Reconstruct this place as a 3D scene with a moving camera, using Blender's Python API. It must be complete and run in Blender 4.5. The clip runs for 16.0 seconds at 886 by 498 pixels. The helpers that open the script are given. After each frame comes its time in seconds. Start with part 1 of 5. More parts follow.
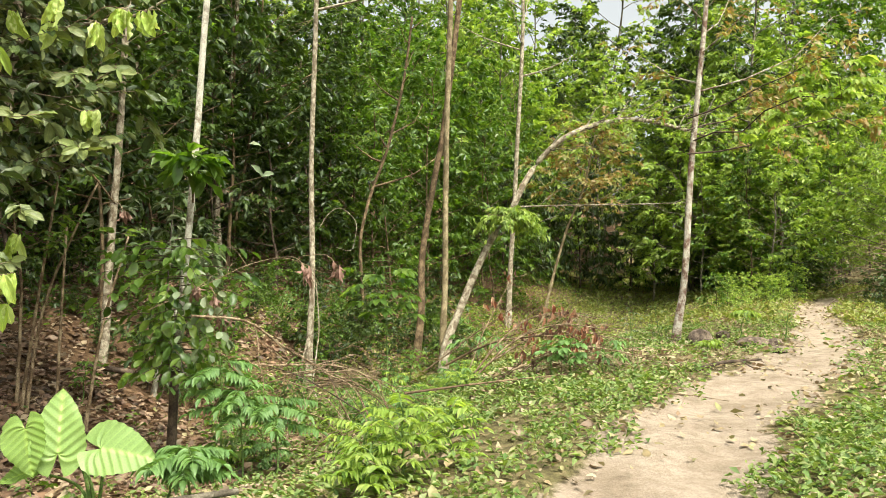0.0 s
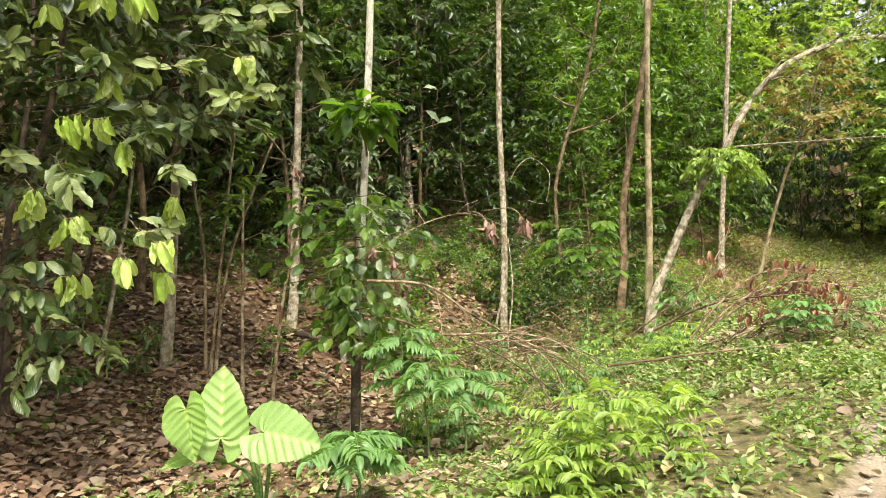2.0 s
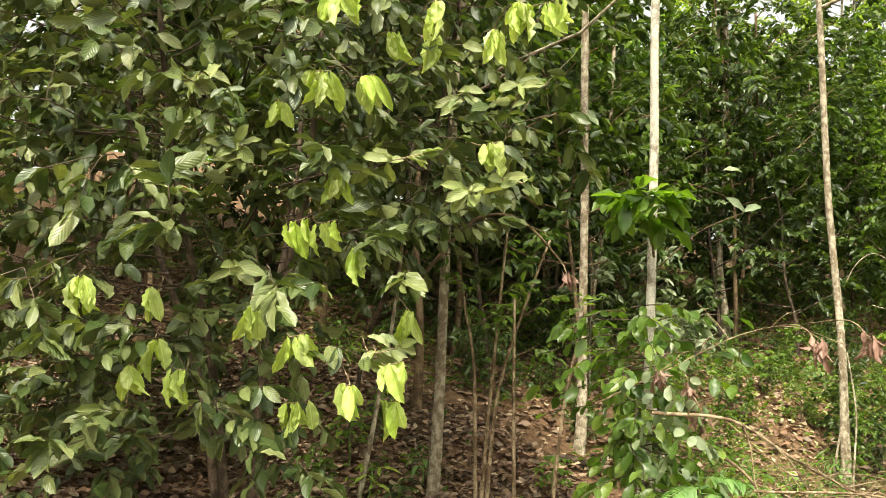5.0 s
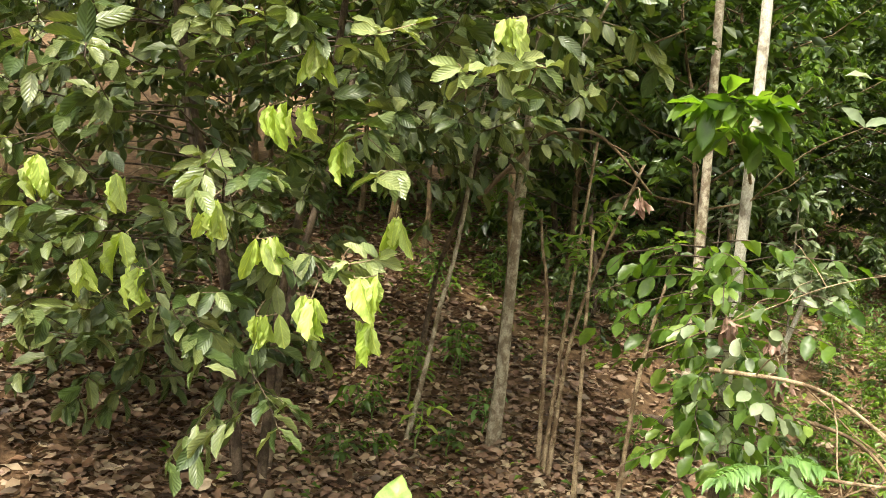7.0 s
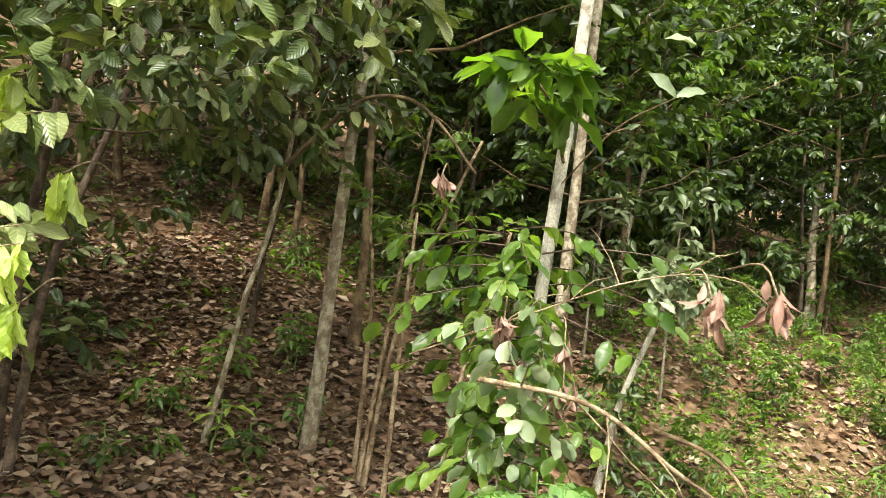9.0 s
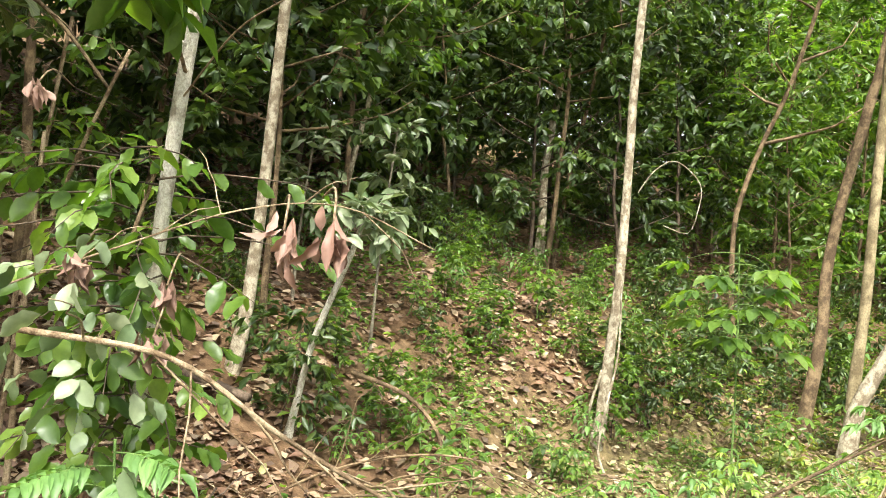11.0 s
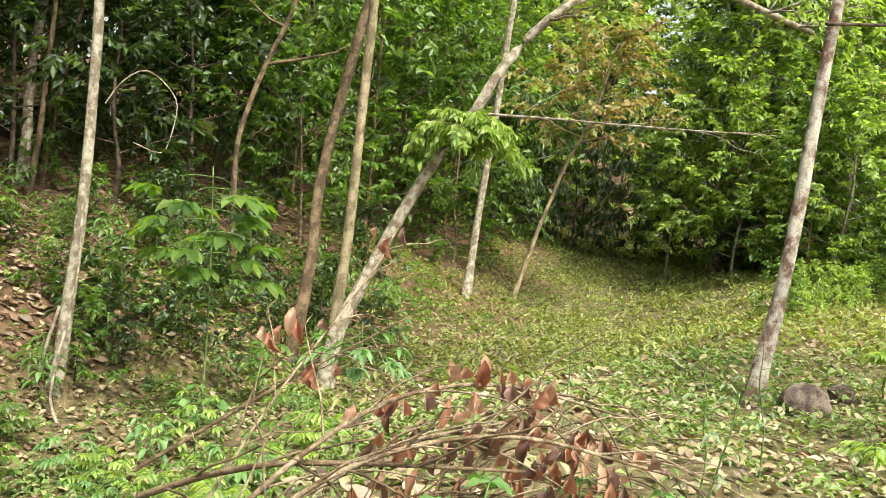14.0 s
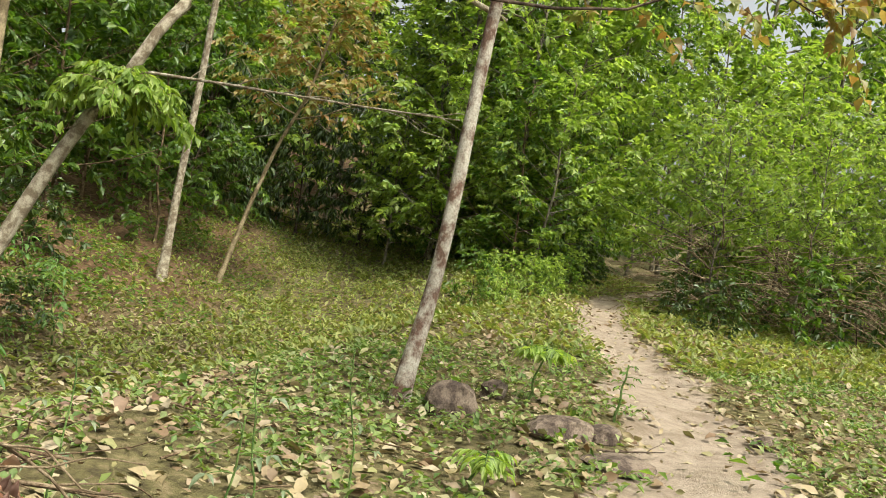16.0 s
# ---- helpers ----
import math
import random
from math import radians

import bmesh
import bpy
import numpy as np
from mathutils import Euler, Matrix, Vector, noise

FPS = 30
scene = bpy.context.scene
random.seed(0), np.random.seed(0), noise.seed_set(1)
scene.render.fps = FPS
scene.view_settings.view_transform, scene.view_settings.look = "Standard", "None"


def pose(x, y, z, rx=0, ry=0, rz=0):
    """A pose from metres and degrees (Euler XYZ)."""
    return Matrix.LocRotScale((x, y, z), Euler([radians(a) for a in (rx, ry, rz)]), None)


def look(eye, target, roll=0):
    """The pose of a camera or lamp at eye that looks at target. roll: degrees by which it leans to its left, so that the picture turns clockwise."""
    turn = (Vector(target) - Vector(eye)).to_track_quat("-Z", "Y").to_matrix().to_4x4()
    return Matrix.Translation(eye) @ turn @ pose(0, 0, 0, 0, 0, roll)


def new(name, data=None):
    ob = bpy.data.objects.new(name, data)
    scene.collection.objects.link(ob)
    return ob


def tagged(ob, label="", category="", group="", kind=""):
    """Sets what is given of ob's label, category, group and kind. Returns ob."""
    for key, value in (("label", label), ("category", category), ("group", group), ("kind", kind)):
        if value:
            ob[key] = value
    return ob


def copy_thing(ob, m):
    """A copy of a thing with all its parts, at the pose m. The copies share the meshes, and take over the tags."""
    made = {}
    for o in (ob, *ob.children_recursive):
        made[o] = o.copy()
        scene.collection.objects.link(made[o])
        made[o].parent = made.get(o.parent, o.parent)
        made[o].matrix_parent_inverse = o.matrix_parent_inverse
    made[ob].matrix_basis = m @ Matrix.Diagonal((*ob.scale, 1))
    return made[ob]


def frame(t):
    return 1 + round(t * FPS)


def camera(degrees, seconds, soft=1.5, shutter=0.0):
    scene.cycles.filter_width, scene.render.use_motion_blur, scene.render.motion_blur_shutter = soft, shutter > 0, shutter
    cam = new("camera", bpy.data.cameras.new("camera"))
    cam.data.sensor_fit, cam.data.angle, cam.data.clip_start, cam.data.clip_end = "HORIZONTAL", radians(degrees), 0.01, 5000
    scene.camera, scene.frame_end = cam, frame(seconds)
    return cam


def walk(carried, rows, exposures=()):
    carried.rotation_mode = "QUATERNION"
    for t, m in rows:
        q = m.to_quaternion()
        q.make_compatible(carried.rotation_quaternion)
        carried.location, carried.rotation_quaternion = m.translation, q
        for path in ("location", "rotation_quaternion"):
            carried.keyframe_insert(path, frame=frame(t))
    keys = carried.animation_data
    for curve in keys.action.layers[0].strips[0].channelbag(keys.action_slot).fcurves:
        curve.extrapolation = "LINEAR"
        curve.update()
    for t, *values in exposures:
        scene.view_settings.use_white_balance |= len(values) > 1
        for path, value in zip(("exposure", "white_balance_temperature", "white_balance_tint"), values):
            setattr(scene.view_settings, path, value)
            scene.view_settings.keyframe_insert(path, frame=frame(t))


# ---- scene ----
cam = camera(54.5, 16.0, soft=0.5)
PATH = [
    (0, (0.175, 0.11, 1.506), (0.154, 2.11, 1.5), 0.4),
    (0.5, (0.195, 0.485, 1.526), (0.109, 2.483, 1.48), 0.6),
    (1, (0.166, 0.673, 1.502), (0.006, 2.665, 1.406), 1.5),
    (1.5, (0.102, 0.934, 1.507), (-0.171, 2.91, 1.367), 0.3),
    (2, (0.118, 1.278, 1.473), (-0.359, 3.217, 1.367), -1.8),
    (2.5, (0.112, 1.529, 1.538), (-0.54, 3.42, 1.512), -3.4),
    (3, (0.034, 1.781, 1.546), (-0.763, 3.613, 1.639), -4.3),
    (3.5, (-0.01, 1.998, 1.57), (-0.921, 3.77, 1.747), -6.3),
    (4, (0.029, 2.226, 1.537), (-0.92, 3.972, 1.767), -5.6),
    (4.5, (0.09, 2.543, 1.57), (-0.906, 4.261, 1.807), -5.7),
    (5, (-0.097, 2.679, 1.525), (-1.221, 4.326, 1.686), -2.2),
    (7.3, (0.13, 4.31, 1.299), (-1.32, 5.687, 1.349), 1.8),
    (7.5, (0.163, 4.442, 1.293), (-1.263, 5.844, 1.352), 2.0),
    (8, (0.282, 4.795, 1.317), (-1.125, 6.216, 1.343), 3.8),
    (8.5, (0.318, 5.139, 1.315), (-1.109, 6.54, 1.32), 5.1),
    (9, (0.301, 5.541, 1.315), (-1.08, 6.987, 1.354), 4.3),
    (9.5, (0.421, 5.823, 1.287), (-0.863, 7.355, 1.353), 3.6),
    (9.7, (0.461, 5.945, 1.294), (-0.774, 7.518, 1.341), 3.7),
    (11.8, (0.659, 6.72, 1.425), (-0.193, 8.523, 1.276), 5.5),
    (12, (0.704, 6.751, 1.452), (-0.12, 8.566, 1.28), 5.9),
    (12.5, (0.799, 6.916, 1.42), (0.136, 8.796, 1.26), 7.3),
    (13, (0.804, 7.211, 1.449), (0.404, 9.165, 1.3), 8.9),
    (13.5, (0.918, 7.331, 1.437), (0.745, 9.318, 1.297), 7.9),
    (14, (1.215, 7.549, 1.409), (1.221, 9.543, 1.264), 6.7),
    (14.5, (1.469, 7.738, 1.441), (1.662, 9.724, 1.298), 7.6),
    (15, (1.679, 7.957, 1.43), (2.031, 9.923, 1.327), 8.6),
    (15.5, (1.885, 8.142, 1.478), (2.334, 10.09, 1.397), 8.8),
    (16, (2.2, 8.311, 1.461), (2.774, 10.224, 1.362), 9.6),
]
walk(cam, [(t, look(eye, target, roll)) for t, eye, target, roll in PATH], exposures=[(0.0, 1.5, 6700, 4), (2.5, 1.7, 6700, 5), (5.0, 1.85, 7200, 6), (9.0, 2.15, 6700, 6), (13.0, 1.95, 6400, 6), (16.0, 1.15, 6600, 5)])

# ---- light ----
world = bpy.data.worlds.new("sky")
scene.world = world
world.use_nodes = True
wn = world.node_tree
sky = wn.nodes.new("ShaderNodeTexSky")
sky.sky_type = "NISHITA"
sky.sun_disc = False
sky.sun_elevation, sky.sun_rotation = radians(58), radians(150)
sky.air_density, sky.dust_density, sky.ozone_density = 1.0, 6.0, 1.0
wn.nodes["Background"].inputs["Strength"].default_value = 0.14
grey = wn.nodes.new("ShaderNodeRGBToBW")
wn.links.new(sky.outputs["Color"], grey.inputs[0])
veil = wn.nodes.new("ShaderNodeMix")
veil.data_type = "RGBA"
veil.inputs[0].default_value = 0.85
wn.links.new(sky.outputs["Color"], veil.inputs[6])
wn.links.new(grey.outputs[0], veil.inputs[7])
wn.links.new(veil.outputs[2], wn.nodes["Background"].inputs["Color"])
sun = new("sun", bpy.data.lights.new("sun", "SUN"))
sun.data.energy, sun.data.angle, sun.data.color = 2.1, radians(8), (1.0, 0.95, 0.86)
sun_way = Vector((math.sin(radians(150)) * math.cos(radians(58)), math.cos(radians(150)) * math.cos(radians(58)), math.sin(radians(58))))
sun.matrix_world = look(sun_way * 60, (0, 0, 0))


# ---- materials ----
def material(name, rough=0.6, spec=0.4):
    m = bpy.data.materials.new(name)
    m.use_nodes = True
    b = m.node_tree.nodes["Principled BSDF"]
    b.inputs["Roughness"].default_value = rough
    b.inputs["Specular IOR Level"].default_value = spec
    return m, m.node_tree, b


def add(nt, kind, **values):
    n = nt.nodes.new(kind)
    for k, v in values.items():
        n.inputs[k.replace("_", " ")].default_value = v
    return n


def ramp(nt, source, stops):
    r = nt.nodes.new("ShaderNodeValToRGB")
    while len(r.color_ramp.elements) < len(stops):
        r.color_ramp.elements.new(0.5)
    for e, (p, c) in zip(r.color_ramp.elements, stops):
        e.position, e.color = p, (*c, 1)
    nt.links.new(source, r.inputs["Fac"])
    return r.outputs["Color"]


def mix(nt, fac, a, b, blend="MIX"):
    n = nt.nodes.new("ShaderNodeMix")
    n.data_type, n.blend_type = "RGBA", blend
    for socket, v in ((n.inputs[0], fac), (n.inputs[6], a), (n.inputs[7], b)):
        if isinstance(v, (int, float)):
            socket.default_value = v
        elif isinstance(v, tuple):
            socket.default_value = (*v, 1)
        else:
            nt.links.new(v, socket)
    return n.outputs[2]


def noise_fac(nt, scale, detail=4, coord="Object"):
    tc = nt.nodes.new("ShaderNodeTexCoord")
    n = add(nt, "ShaderNodeTexNoise", Scale=scale, Detail=detail, Roughness=0.6)
    nt.links.new(tc.outputs[coord], n.inputs["Vector"])
    return n.outputs["Fac"]


def bump(nt, b, height, strength, distance=0.02):
    n = add(nt, "ShaderNodeBump", Strength=strength, Distance=distance)
    nt.links.new(height, n.inputs["Height"])
    nt.links.new(n.outputs["Normal"], b.inputs["Normal"])


def leaf_material(name, tones, through_tone, part_through=0.4, rough=0.45, veins=0.0, ribs=1.14):
    """Leaves: each blade takes a tone of its own, mottled; light comes through the blade."""
    m, nt, b = material(name, rough, 0.5)
    geo = nt.nodes.new("ShaderNodeNewGeometry")
    info = nt.nodes.new("ShaderNodeObjectInfo")
    sum_ = nt.nodes.new("ShaderNodeMath")
    sum_.operation = "ADD"
    nt.links.new(geo.outputs["Random Per Island"], sum_.inputs[0])
    nt.links.new(info.outputs["Random"], sum_.inputs[1])
    frac = nt.nodes.new("ShaderNodeMath")
    frac.operation = "FRACT"
    nt.links.new(sum_.outputs[0], frac.inputs[0])
    stops = [(i / max(1, len(tones) - 1), c) for i, c in enumerate(tones)]
    col = ramp(nt, frac.outputs[0], stops)
    col = mix(nt, 0.35, col, ramp(nt, noise_fac(nt, 38, 3), [(0.3, (0.55, 0.6, 0.5)), (0.7, (1.3, 1.25, 1.2))]), "MULTIPLY")
    if veins:
        uv = nt.nodes.new("ShaderNodeTexCoord")
        sep = nt.nodes.new("ShaderNodeSeparateXYZ")
        nt.links.new(uv.outputs["UV"], sep.inputs[0])
        ab = nt.nodes.new("ShaderNodeMath")
        ab.operation = "ABSOLUTE"
        nt.links.new(sep.outputs["X"], ab.inputs[0])
        comb = nt.nodes.new("ShaderNodeMath")
        comb.operation = "MULTIPLY_ADD"
        nt.links.new(ab.outputs[0], comb.inputs[0])
        comb.inputs[1].default_value = -0.75
        nt.links.new(sep.outputs["Y"], comb.inputs[2])
        sc = nt.nodes.new("ShaderNodeMath")
        sc.operation = "MULTIPLY"
        nt.links.new(comb.outputs[0], sc.inputs[0])
        sc.inputs[1].default_value = veins
        sn = nt.nodes.new("ShaderNodeMath")
        sn.operation = "SINE"
        nt.links.new(sc.outputs[0], sn.inputs[0])
        line = ramp(nt, sn.outputs[0], [(0.75, (0.96, 0.96, 0.96)), (1.0, (ribs, ribs, ribs * 0.97))])
        rib = ramp(nt, ab.outputs[0], [(0.0, (1.45, 1.35, 1.3)), (0.06, (1, 1, 1))])
        col = mix(nt, 1.0, mix(nt, 1.0, col, line, "MULTIPLY"), rib, "MULTIPLY")
        bump(nt, b, sn.outputs[0], 0.25, 0.006)
    nt.links.new(col, b.inputs["Base Color"])
    tr = nt.nodes.new("ShaderNodeBsdfTranslucent")
    nt.links.new(mix(nt, 1.0, col, through_tone, "MULTIPLY"), tr.inputs["Color"])
    ms = nt.nodes.new("ShaderNodeMixShader")
    ms.inputs[0].default_value = part_through
    nt.links.new(b.outputs[0], ms.inputs[1])
    nt.links.new(tr.outputs[0], ms.inputs[2])
    nt.links.new(ms.outputs[0], nt.nodes["Material Output"].inputs["Surface"])
    return m


def bark_material(name, dark, pale, patch=0.5, scale=6.0):
    """Bark with pale lichen patches, fine cracks along the stem and small bumps."""
    m, nt, b = material(name, 0.85, 0.2)
    tc = nt.nodes.new("ShaderNodeTexCoord")
    mp = nt.nodes.new("ShaderNodeMapping")
    mp.inputs["Scale"].default_value = (1, 1, 0.8)
    nt.links.new(tc.outputs["Object"], mp.inputs["Vector"])
    n1 = add(nt, "ShaderNodeTexNoise", Scale=scale, Detail=6, Roughness=0.65)
    n2 = add(nt, "ShaderNodeTexNoise", Scale=scale * 9, Detail=4, Roughness=0.7)
    for n in (n1, n2):
        nt.links.new(mp.outputs[0], n.inputs["Vector"])
    col = ramp(nt, n1.outputs["Fac"], [(patch - 0.1, dark), (patch + 0.06, pale)])
    col = mix(nt, 0.7, col, ramp(nt, n2.outputs["Fac"], [(0.3, (0.4, 0.37, 0.33)), (0.6, (1.15, 1.15, 1.1))]), "MULTIPLY")
    nt.links.new(col, b.inputs["Base Color"])
    bump(nt, b, n2.outputs["Fac"], 0.7, 0.02)
    return m


# the near-black tones put part of the canopy's shade into the leaf colour
LEAF_DARK = leaf_material("leaf_dark_green", [(0.014, 0.028, 0.008), (0.05, 0.085, 0.018), (0.028, 0.052, 0.012), (0.09, 0.13, 0.028), (0.035, 0.065, 0.016)], (1.7, 1.9, 0.5), 0.36, 0.4)
LEAF_MID = leaf_material("leaf_mid_green", [(0.035, 0.075, 0.014), (0.1, 0.17, 0.025), (0.06, 0.115, 0.02), (0.17, 0.24, 0.045), (0.075, 0.14, 0.03)], (1.6, 1.8, 0.5), 0.48, 0.38)
# light green, raised further so the colour carries open-sky brightness and haze
LEAF_LIGHT = leaf_material("leaf_light_green", [(0.13, 0.21, 0.035), (0.29, 0.39, 0.08), (0.18, 0.28, 0.05), (0.38, 0.46, 0.13), (0.08, 0.145, 0.025)], (1.4, 1.45, 0.55), 0.55, 0.42)
LEAF_RUSSET = leaf_material("leaf_russet", [(0.2, 0.16, 0.05), (0.28, 0.16, 0.06), (0.22, 0.24, 0.065), (0.36, 0.25, 0.11), (0.16, 0.22, 0.05), (0.3, 0.3, 0.1)], (1.4, 1.3, 0.6), 0.45)
# the paler tones are dusty leaves, with sheen put into the colour too
LEAF_BROAD = leaf_material("leaf_broad_dark", [(0.026, 0.046, 0.012), (0.05, 0.08, 0.022), (0.075, 0.105, 0.032), (0.15, 0.175, 0.065), (0.035, 0.06, 0.016), (0.1, 0.13, 0.042), (0.18, 0.205, 0.085), (0.045, 0.072, 0.02)], (1.5, 1.6, 0.5), 0.22, 0.36, 46)
LEAF_NEW = leaf_material("leaf_new_lime", [(0.42, 0.55, 0.1), (0.55, 0.66, 0.22), (0.36, 0.5, 0.07), (0.6, 0.68, 0.3)], (1.15, 1.1, 0.6), 0.42, 0.42, 46)
LEAF_DULL = leaf_material("leaf_dull_yellowish", [(0.17, 0.22, 0.06), (0.22, 0.25, 0.1), (0.13, 0.18, 0.06)], (1.2, 1.2, 0.6), 0.3, 0.45, 46)
LEAF_BLUE = leaf_material("leaf_bluish_green", [(0.09, 0.18, 0.05), (0.14, 0.25, 0.07), (0.07, 0.14, 0.032), (0.18, 0.3, 0.09)], (1.3, 1.4, 0.55), 0.36, 0.48)
LEAF_GREY = leaf_material("leaf_silvery", [(0.11, 0.15, 0.08), (0.18, 0.22, 0.12), (0.08, 0.12, 0.05), (0.25, 0.28, 0.17)], (1.2, 1.3, 0.7), 0.28)
LEAF_ALOCASIA = leaf_material("leaf_elephant_ear", [(0.22, 0.36, 0.09), (0.3, 0.43, 0.13), (0.26, 0.41, 0.15)], (1.4, 1.3, 0.5), 0.42, 0.45, 40, 1.14)
LEAF_WEED = leaf_material("leaf_weed", [(0.07, 0.13, 0.025), (0.15, 0.22, 0.05), (0.24, 0.3, 0.09), (0.08, 0.15, 0.03), (0.29, 0.31, 0.14), (0.12, 0.21, 0.05)], (1.25, 1.35, 0.5), 0.38, 0.6)
LITTER = leaf_material("leaf_litter", [(0.085, 0.046, 0.028), (0.2, 0.12, 0.073), (0.125, 0.068, 0.042), (0.31, 0.21, 0.14), (0.05, 0.03, 0.02), (0.39, 0.3, 0.2), (0.185, 0.092, 0.05)], (1, 0.8, 0.6), 0.12, 0.6)
# lightened grass tones: the clearing's open light is put into the colour
LEAF_GRASS = leaf_material("leaf_grass", [(0.15, 0.2, 0.05), (0.24, 0.28, 0.08), (0.31, 0.32, 0.12), (0.12, 0.17, 0.04), (0.22, 0.16, 0.08)], (1.4, 1.4, 0.5), 0.42, 0.65)
LITTER_PALE = leaf_material("leaf_litter_pale", [(0.26, 0.2, 0.1), (0.34, 0.27, 0.15), (0.18, 0.11, 0.06), (0.24, 0.24, 0.09), (0.4, 0.33, 0.22), (0.13, 0.075, 0.04)], (1, 0.9, 0.6), 0.15, 0.6)
LEAF_RED = leaf_material("leaf_dead_red", [(0.3, 0.11, 0.06), (0.44, 0.24, 0.15), (0.54, 0.37, 0.25), (0.24, 0.08, 0.045), (0.48, 0.3, 0.2)], (1.3, 0.9, 0.7), 0.25, 0.55)
LEAF_TAN = leaf_material("leaf_dead_tan", [(0.21, 0.115, 0.085), (0.29, 0.18, 0.14), (0.14, 0.075, 0.055)], (1.2, 0.9, 0.7), 0.2, 0.6)
BARK_WHITE = bark_material("bark_whitish", (0.2, 0.17, 0.13), (0.48, 0.45, 0.38), 0.46, 9)
BARK_PALE = bark_material("bark_pale_blotched", (0.18, 0.14, 0.095), (0.43, 0.38, 0.29), 0.53, 13)
BARK_BLOTCH = bark_material("bark_red_blotched", (0.15, 0.09, 0.065), (0.46, 0.42, 0.35), 0.52, 8)
BARK_GREY = bark_material("bark_grey", (0.09, 0.075, 0.055), (0.27, 0.24, 0.18), 0.53, 8)
BARK_BROWN = bark_material("bark_brown", (0.09, 0.06, 0.035), (0.24, 0.17, 0.1), 0.54, 8)
BARK_TAN = bark_material("bark_tan", (0.15, 0.115, 0.065), (0.31, 0.25, 0.15), 0.52, 7)
BARK_DARK = bark_material("bark_dark", (0.05, 0.035, 0.025), (0.15, 0.11, 0.08), 0.55, 7)
TWIG = bark_material("twig_tan", (0.13, 0.085, 0.05), (0.34, 0.26, 0.17), 0.52, 11)
STEM_GREEN = bark_material("stem_green", (0.07, 0.13, 0.03), (0.16, 0.24, 0.07), 0.5, 12)
ROCK = bark_material("rock_brown", (0.07, 0.05, 0.04), (0.22, 0.17, 0.13), 0.52, 9)


def ground_material():
    m, nt, b = material("ground_soil", 0.95, 0.1)
    bare = nt.nodes.new("ShaderNodeAttribute")
    bare.attribute_name = "bare"
    wood = nt.nodes.new("ShaderNodeAttribute")
    wood.attribute_name = "woodland"
    fine, mid, big = noise_fac(nt, 60, 6), noise_fac(nt, 9, 6), noise_fac(nt, 1.3, 4)
    grass = ramp(nt, mid, [(0.35, (0.07, 0.055, 0.03)), (0.5, (0.13, 0.115, 0.05)), (0.68, (0.22, 0.17, 0.095))])
    litter = ramp(nt, mid, [(0.3, (0.045, 0.028, 0.016)), (0.5, (0.12, 0.072, 0.04)), (0.7, (0.2, 0.13, 0.075))])
    path = ramp(nt, big, [(0.3, (0.22, 0.17, 0.12)), (0.55, (0.345, 0.28, 0.215)), (0.75, (0.26, 0.205, 0.14))])
    path = mix(nt, 0.5, path, ramp(nt, mid, [(0.35, (0.6, 0.56, 0.5)), (0.6, (1.1, 1.1, 1.1))]), "MULTIPLY")
    edge = nt.nodes.new("ShaderNodeMath")
    edge.operation = "MULTIPLY_ADD"
    nt.links.new(mid, edge.inputs[0])
    edge.inputs[1].default_value = 0.9
    nt.links.new(bare.outputs["Fac"], edge.inputs[2])
    worn = ramp(nt, edge.outputs[0], [(0.83, (0, 0, 0)), (1.0, (1, 1, 1))])
    col = mix(nt, wood.outputs["Fac"], grass, litter)
    col = mix(nt, worn, col, path)
    col = mix(nt, 0.6, col, ramp(nt, fine, [(0.3, (0.62, 0.6, 0.56)), (0.65, (1.15, 1.15, 1.15))]), "MULTIPLY")
    nt.links.new(col, b.inputs["Base Color"])
    bump(nt, b, fine, 0.8, 0.03)
    return m


GROUND = ground_material()


# ---- mesh helpers ----
def raw_mesh(name, verts, tris, mat, uvs=None, smooth=True):
    """A mesh from arrays of places and triangles."""
    verts, tris = np.asarray(verts, np.float32), np.asarray(tris, np.int32)
    me = bpy.data.meshes.new(name)
    me.vertices.add(len(verts))
    me.vertices.foreach_set("co", verts.ravel())
    me.loops.add(tris.size)
    me.loops.foreach_set("vertex_index", tris.ravel())
    me.polygons.add(len(tris))
    me.polygons.foreach_set("loop_start", np.arange(0, tris.size, 3, dtype=np.int32))
    me.polygons.foreach_set("use_smooth", np.full(len(tris), smooth))
    if uvs is not None:
        me.uv_layers.new(name="blade").data.foreach_set("uv", np.asarray(uvs, np.float32)[tris.ravel()].ravel())
    me.materials.append(mat)
    me.update(calc_edges=True)
    return me


def part(name, shape, mat, parent, label=""):
    """One mesh object under a thing; shape is (places, triangles) or (places, triangles, uvs), or a ready mesh."""
    me = shape if isinstance(shape, bpy.types.Mesh) else raw_mesh(name, shape[0], shape[1], mat, shape[2] if len(shape) > 2 else None)
    ob = new(name, me)
    ob.parent = parent
    return tagged(ob, label)


def thing(name, x, y, z, label, category, group="", kind="", turn=0.0):
    ob = new(name)
    ob.empty_display_size = 0.2
    ob.matrix_basis = pose(x, y, z, 0, 0, turn)
    return tagged(ob, label, category, group, kind)


def merge(shapes):
    shapes = [s for s in shapes if s is not None and len(s[0])]
    offset, vs, fs, us = 0, [], [], []
    for s in shapes:
        vs.append(s[0])
        fs.append(np.asarray(s[1]) + offset)
        us.append(s[2] if len(s) > 2 else np.zeros((len(s[0]), 2)))
        offset += len(s[0])
    return np.concatenate(vs), np.concatenate(fs), np.concatenate(us)


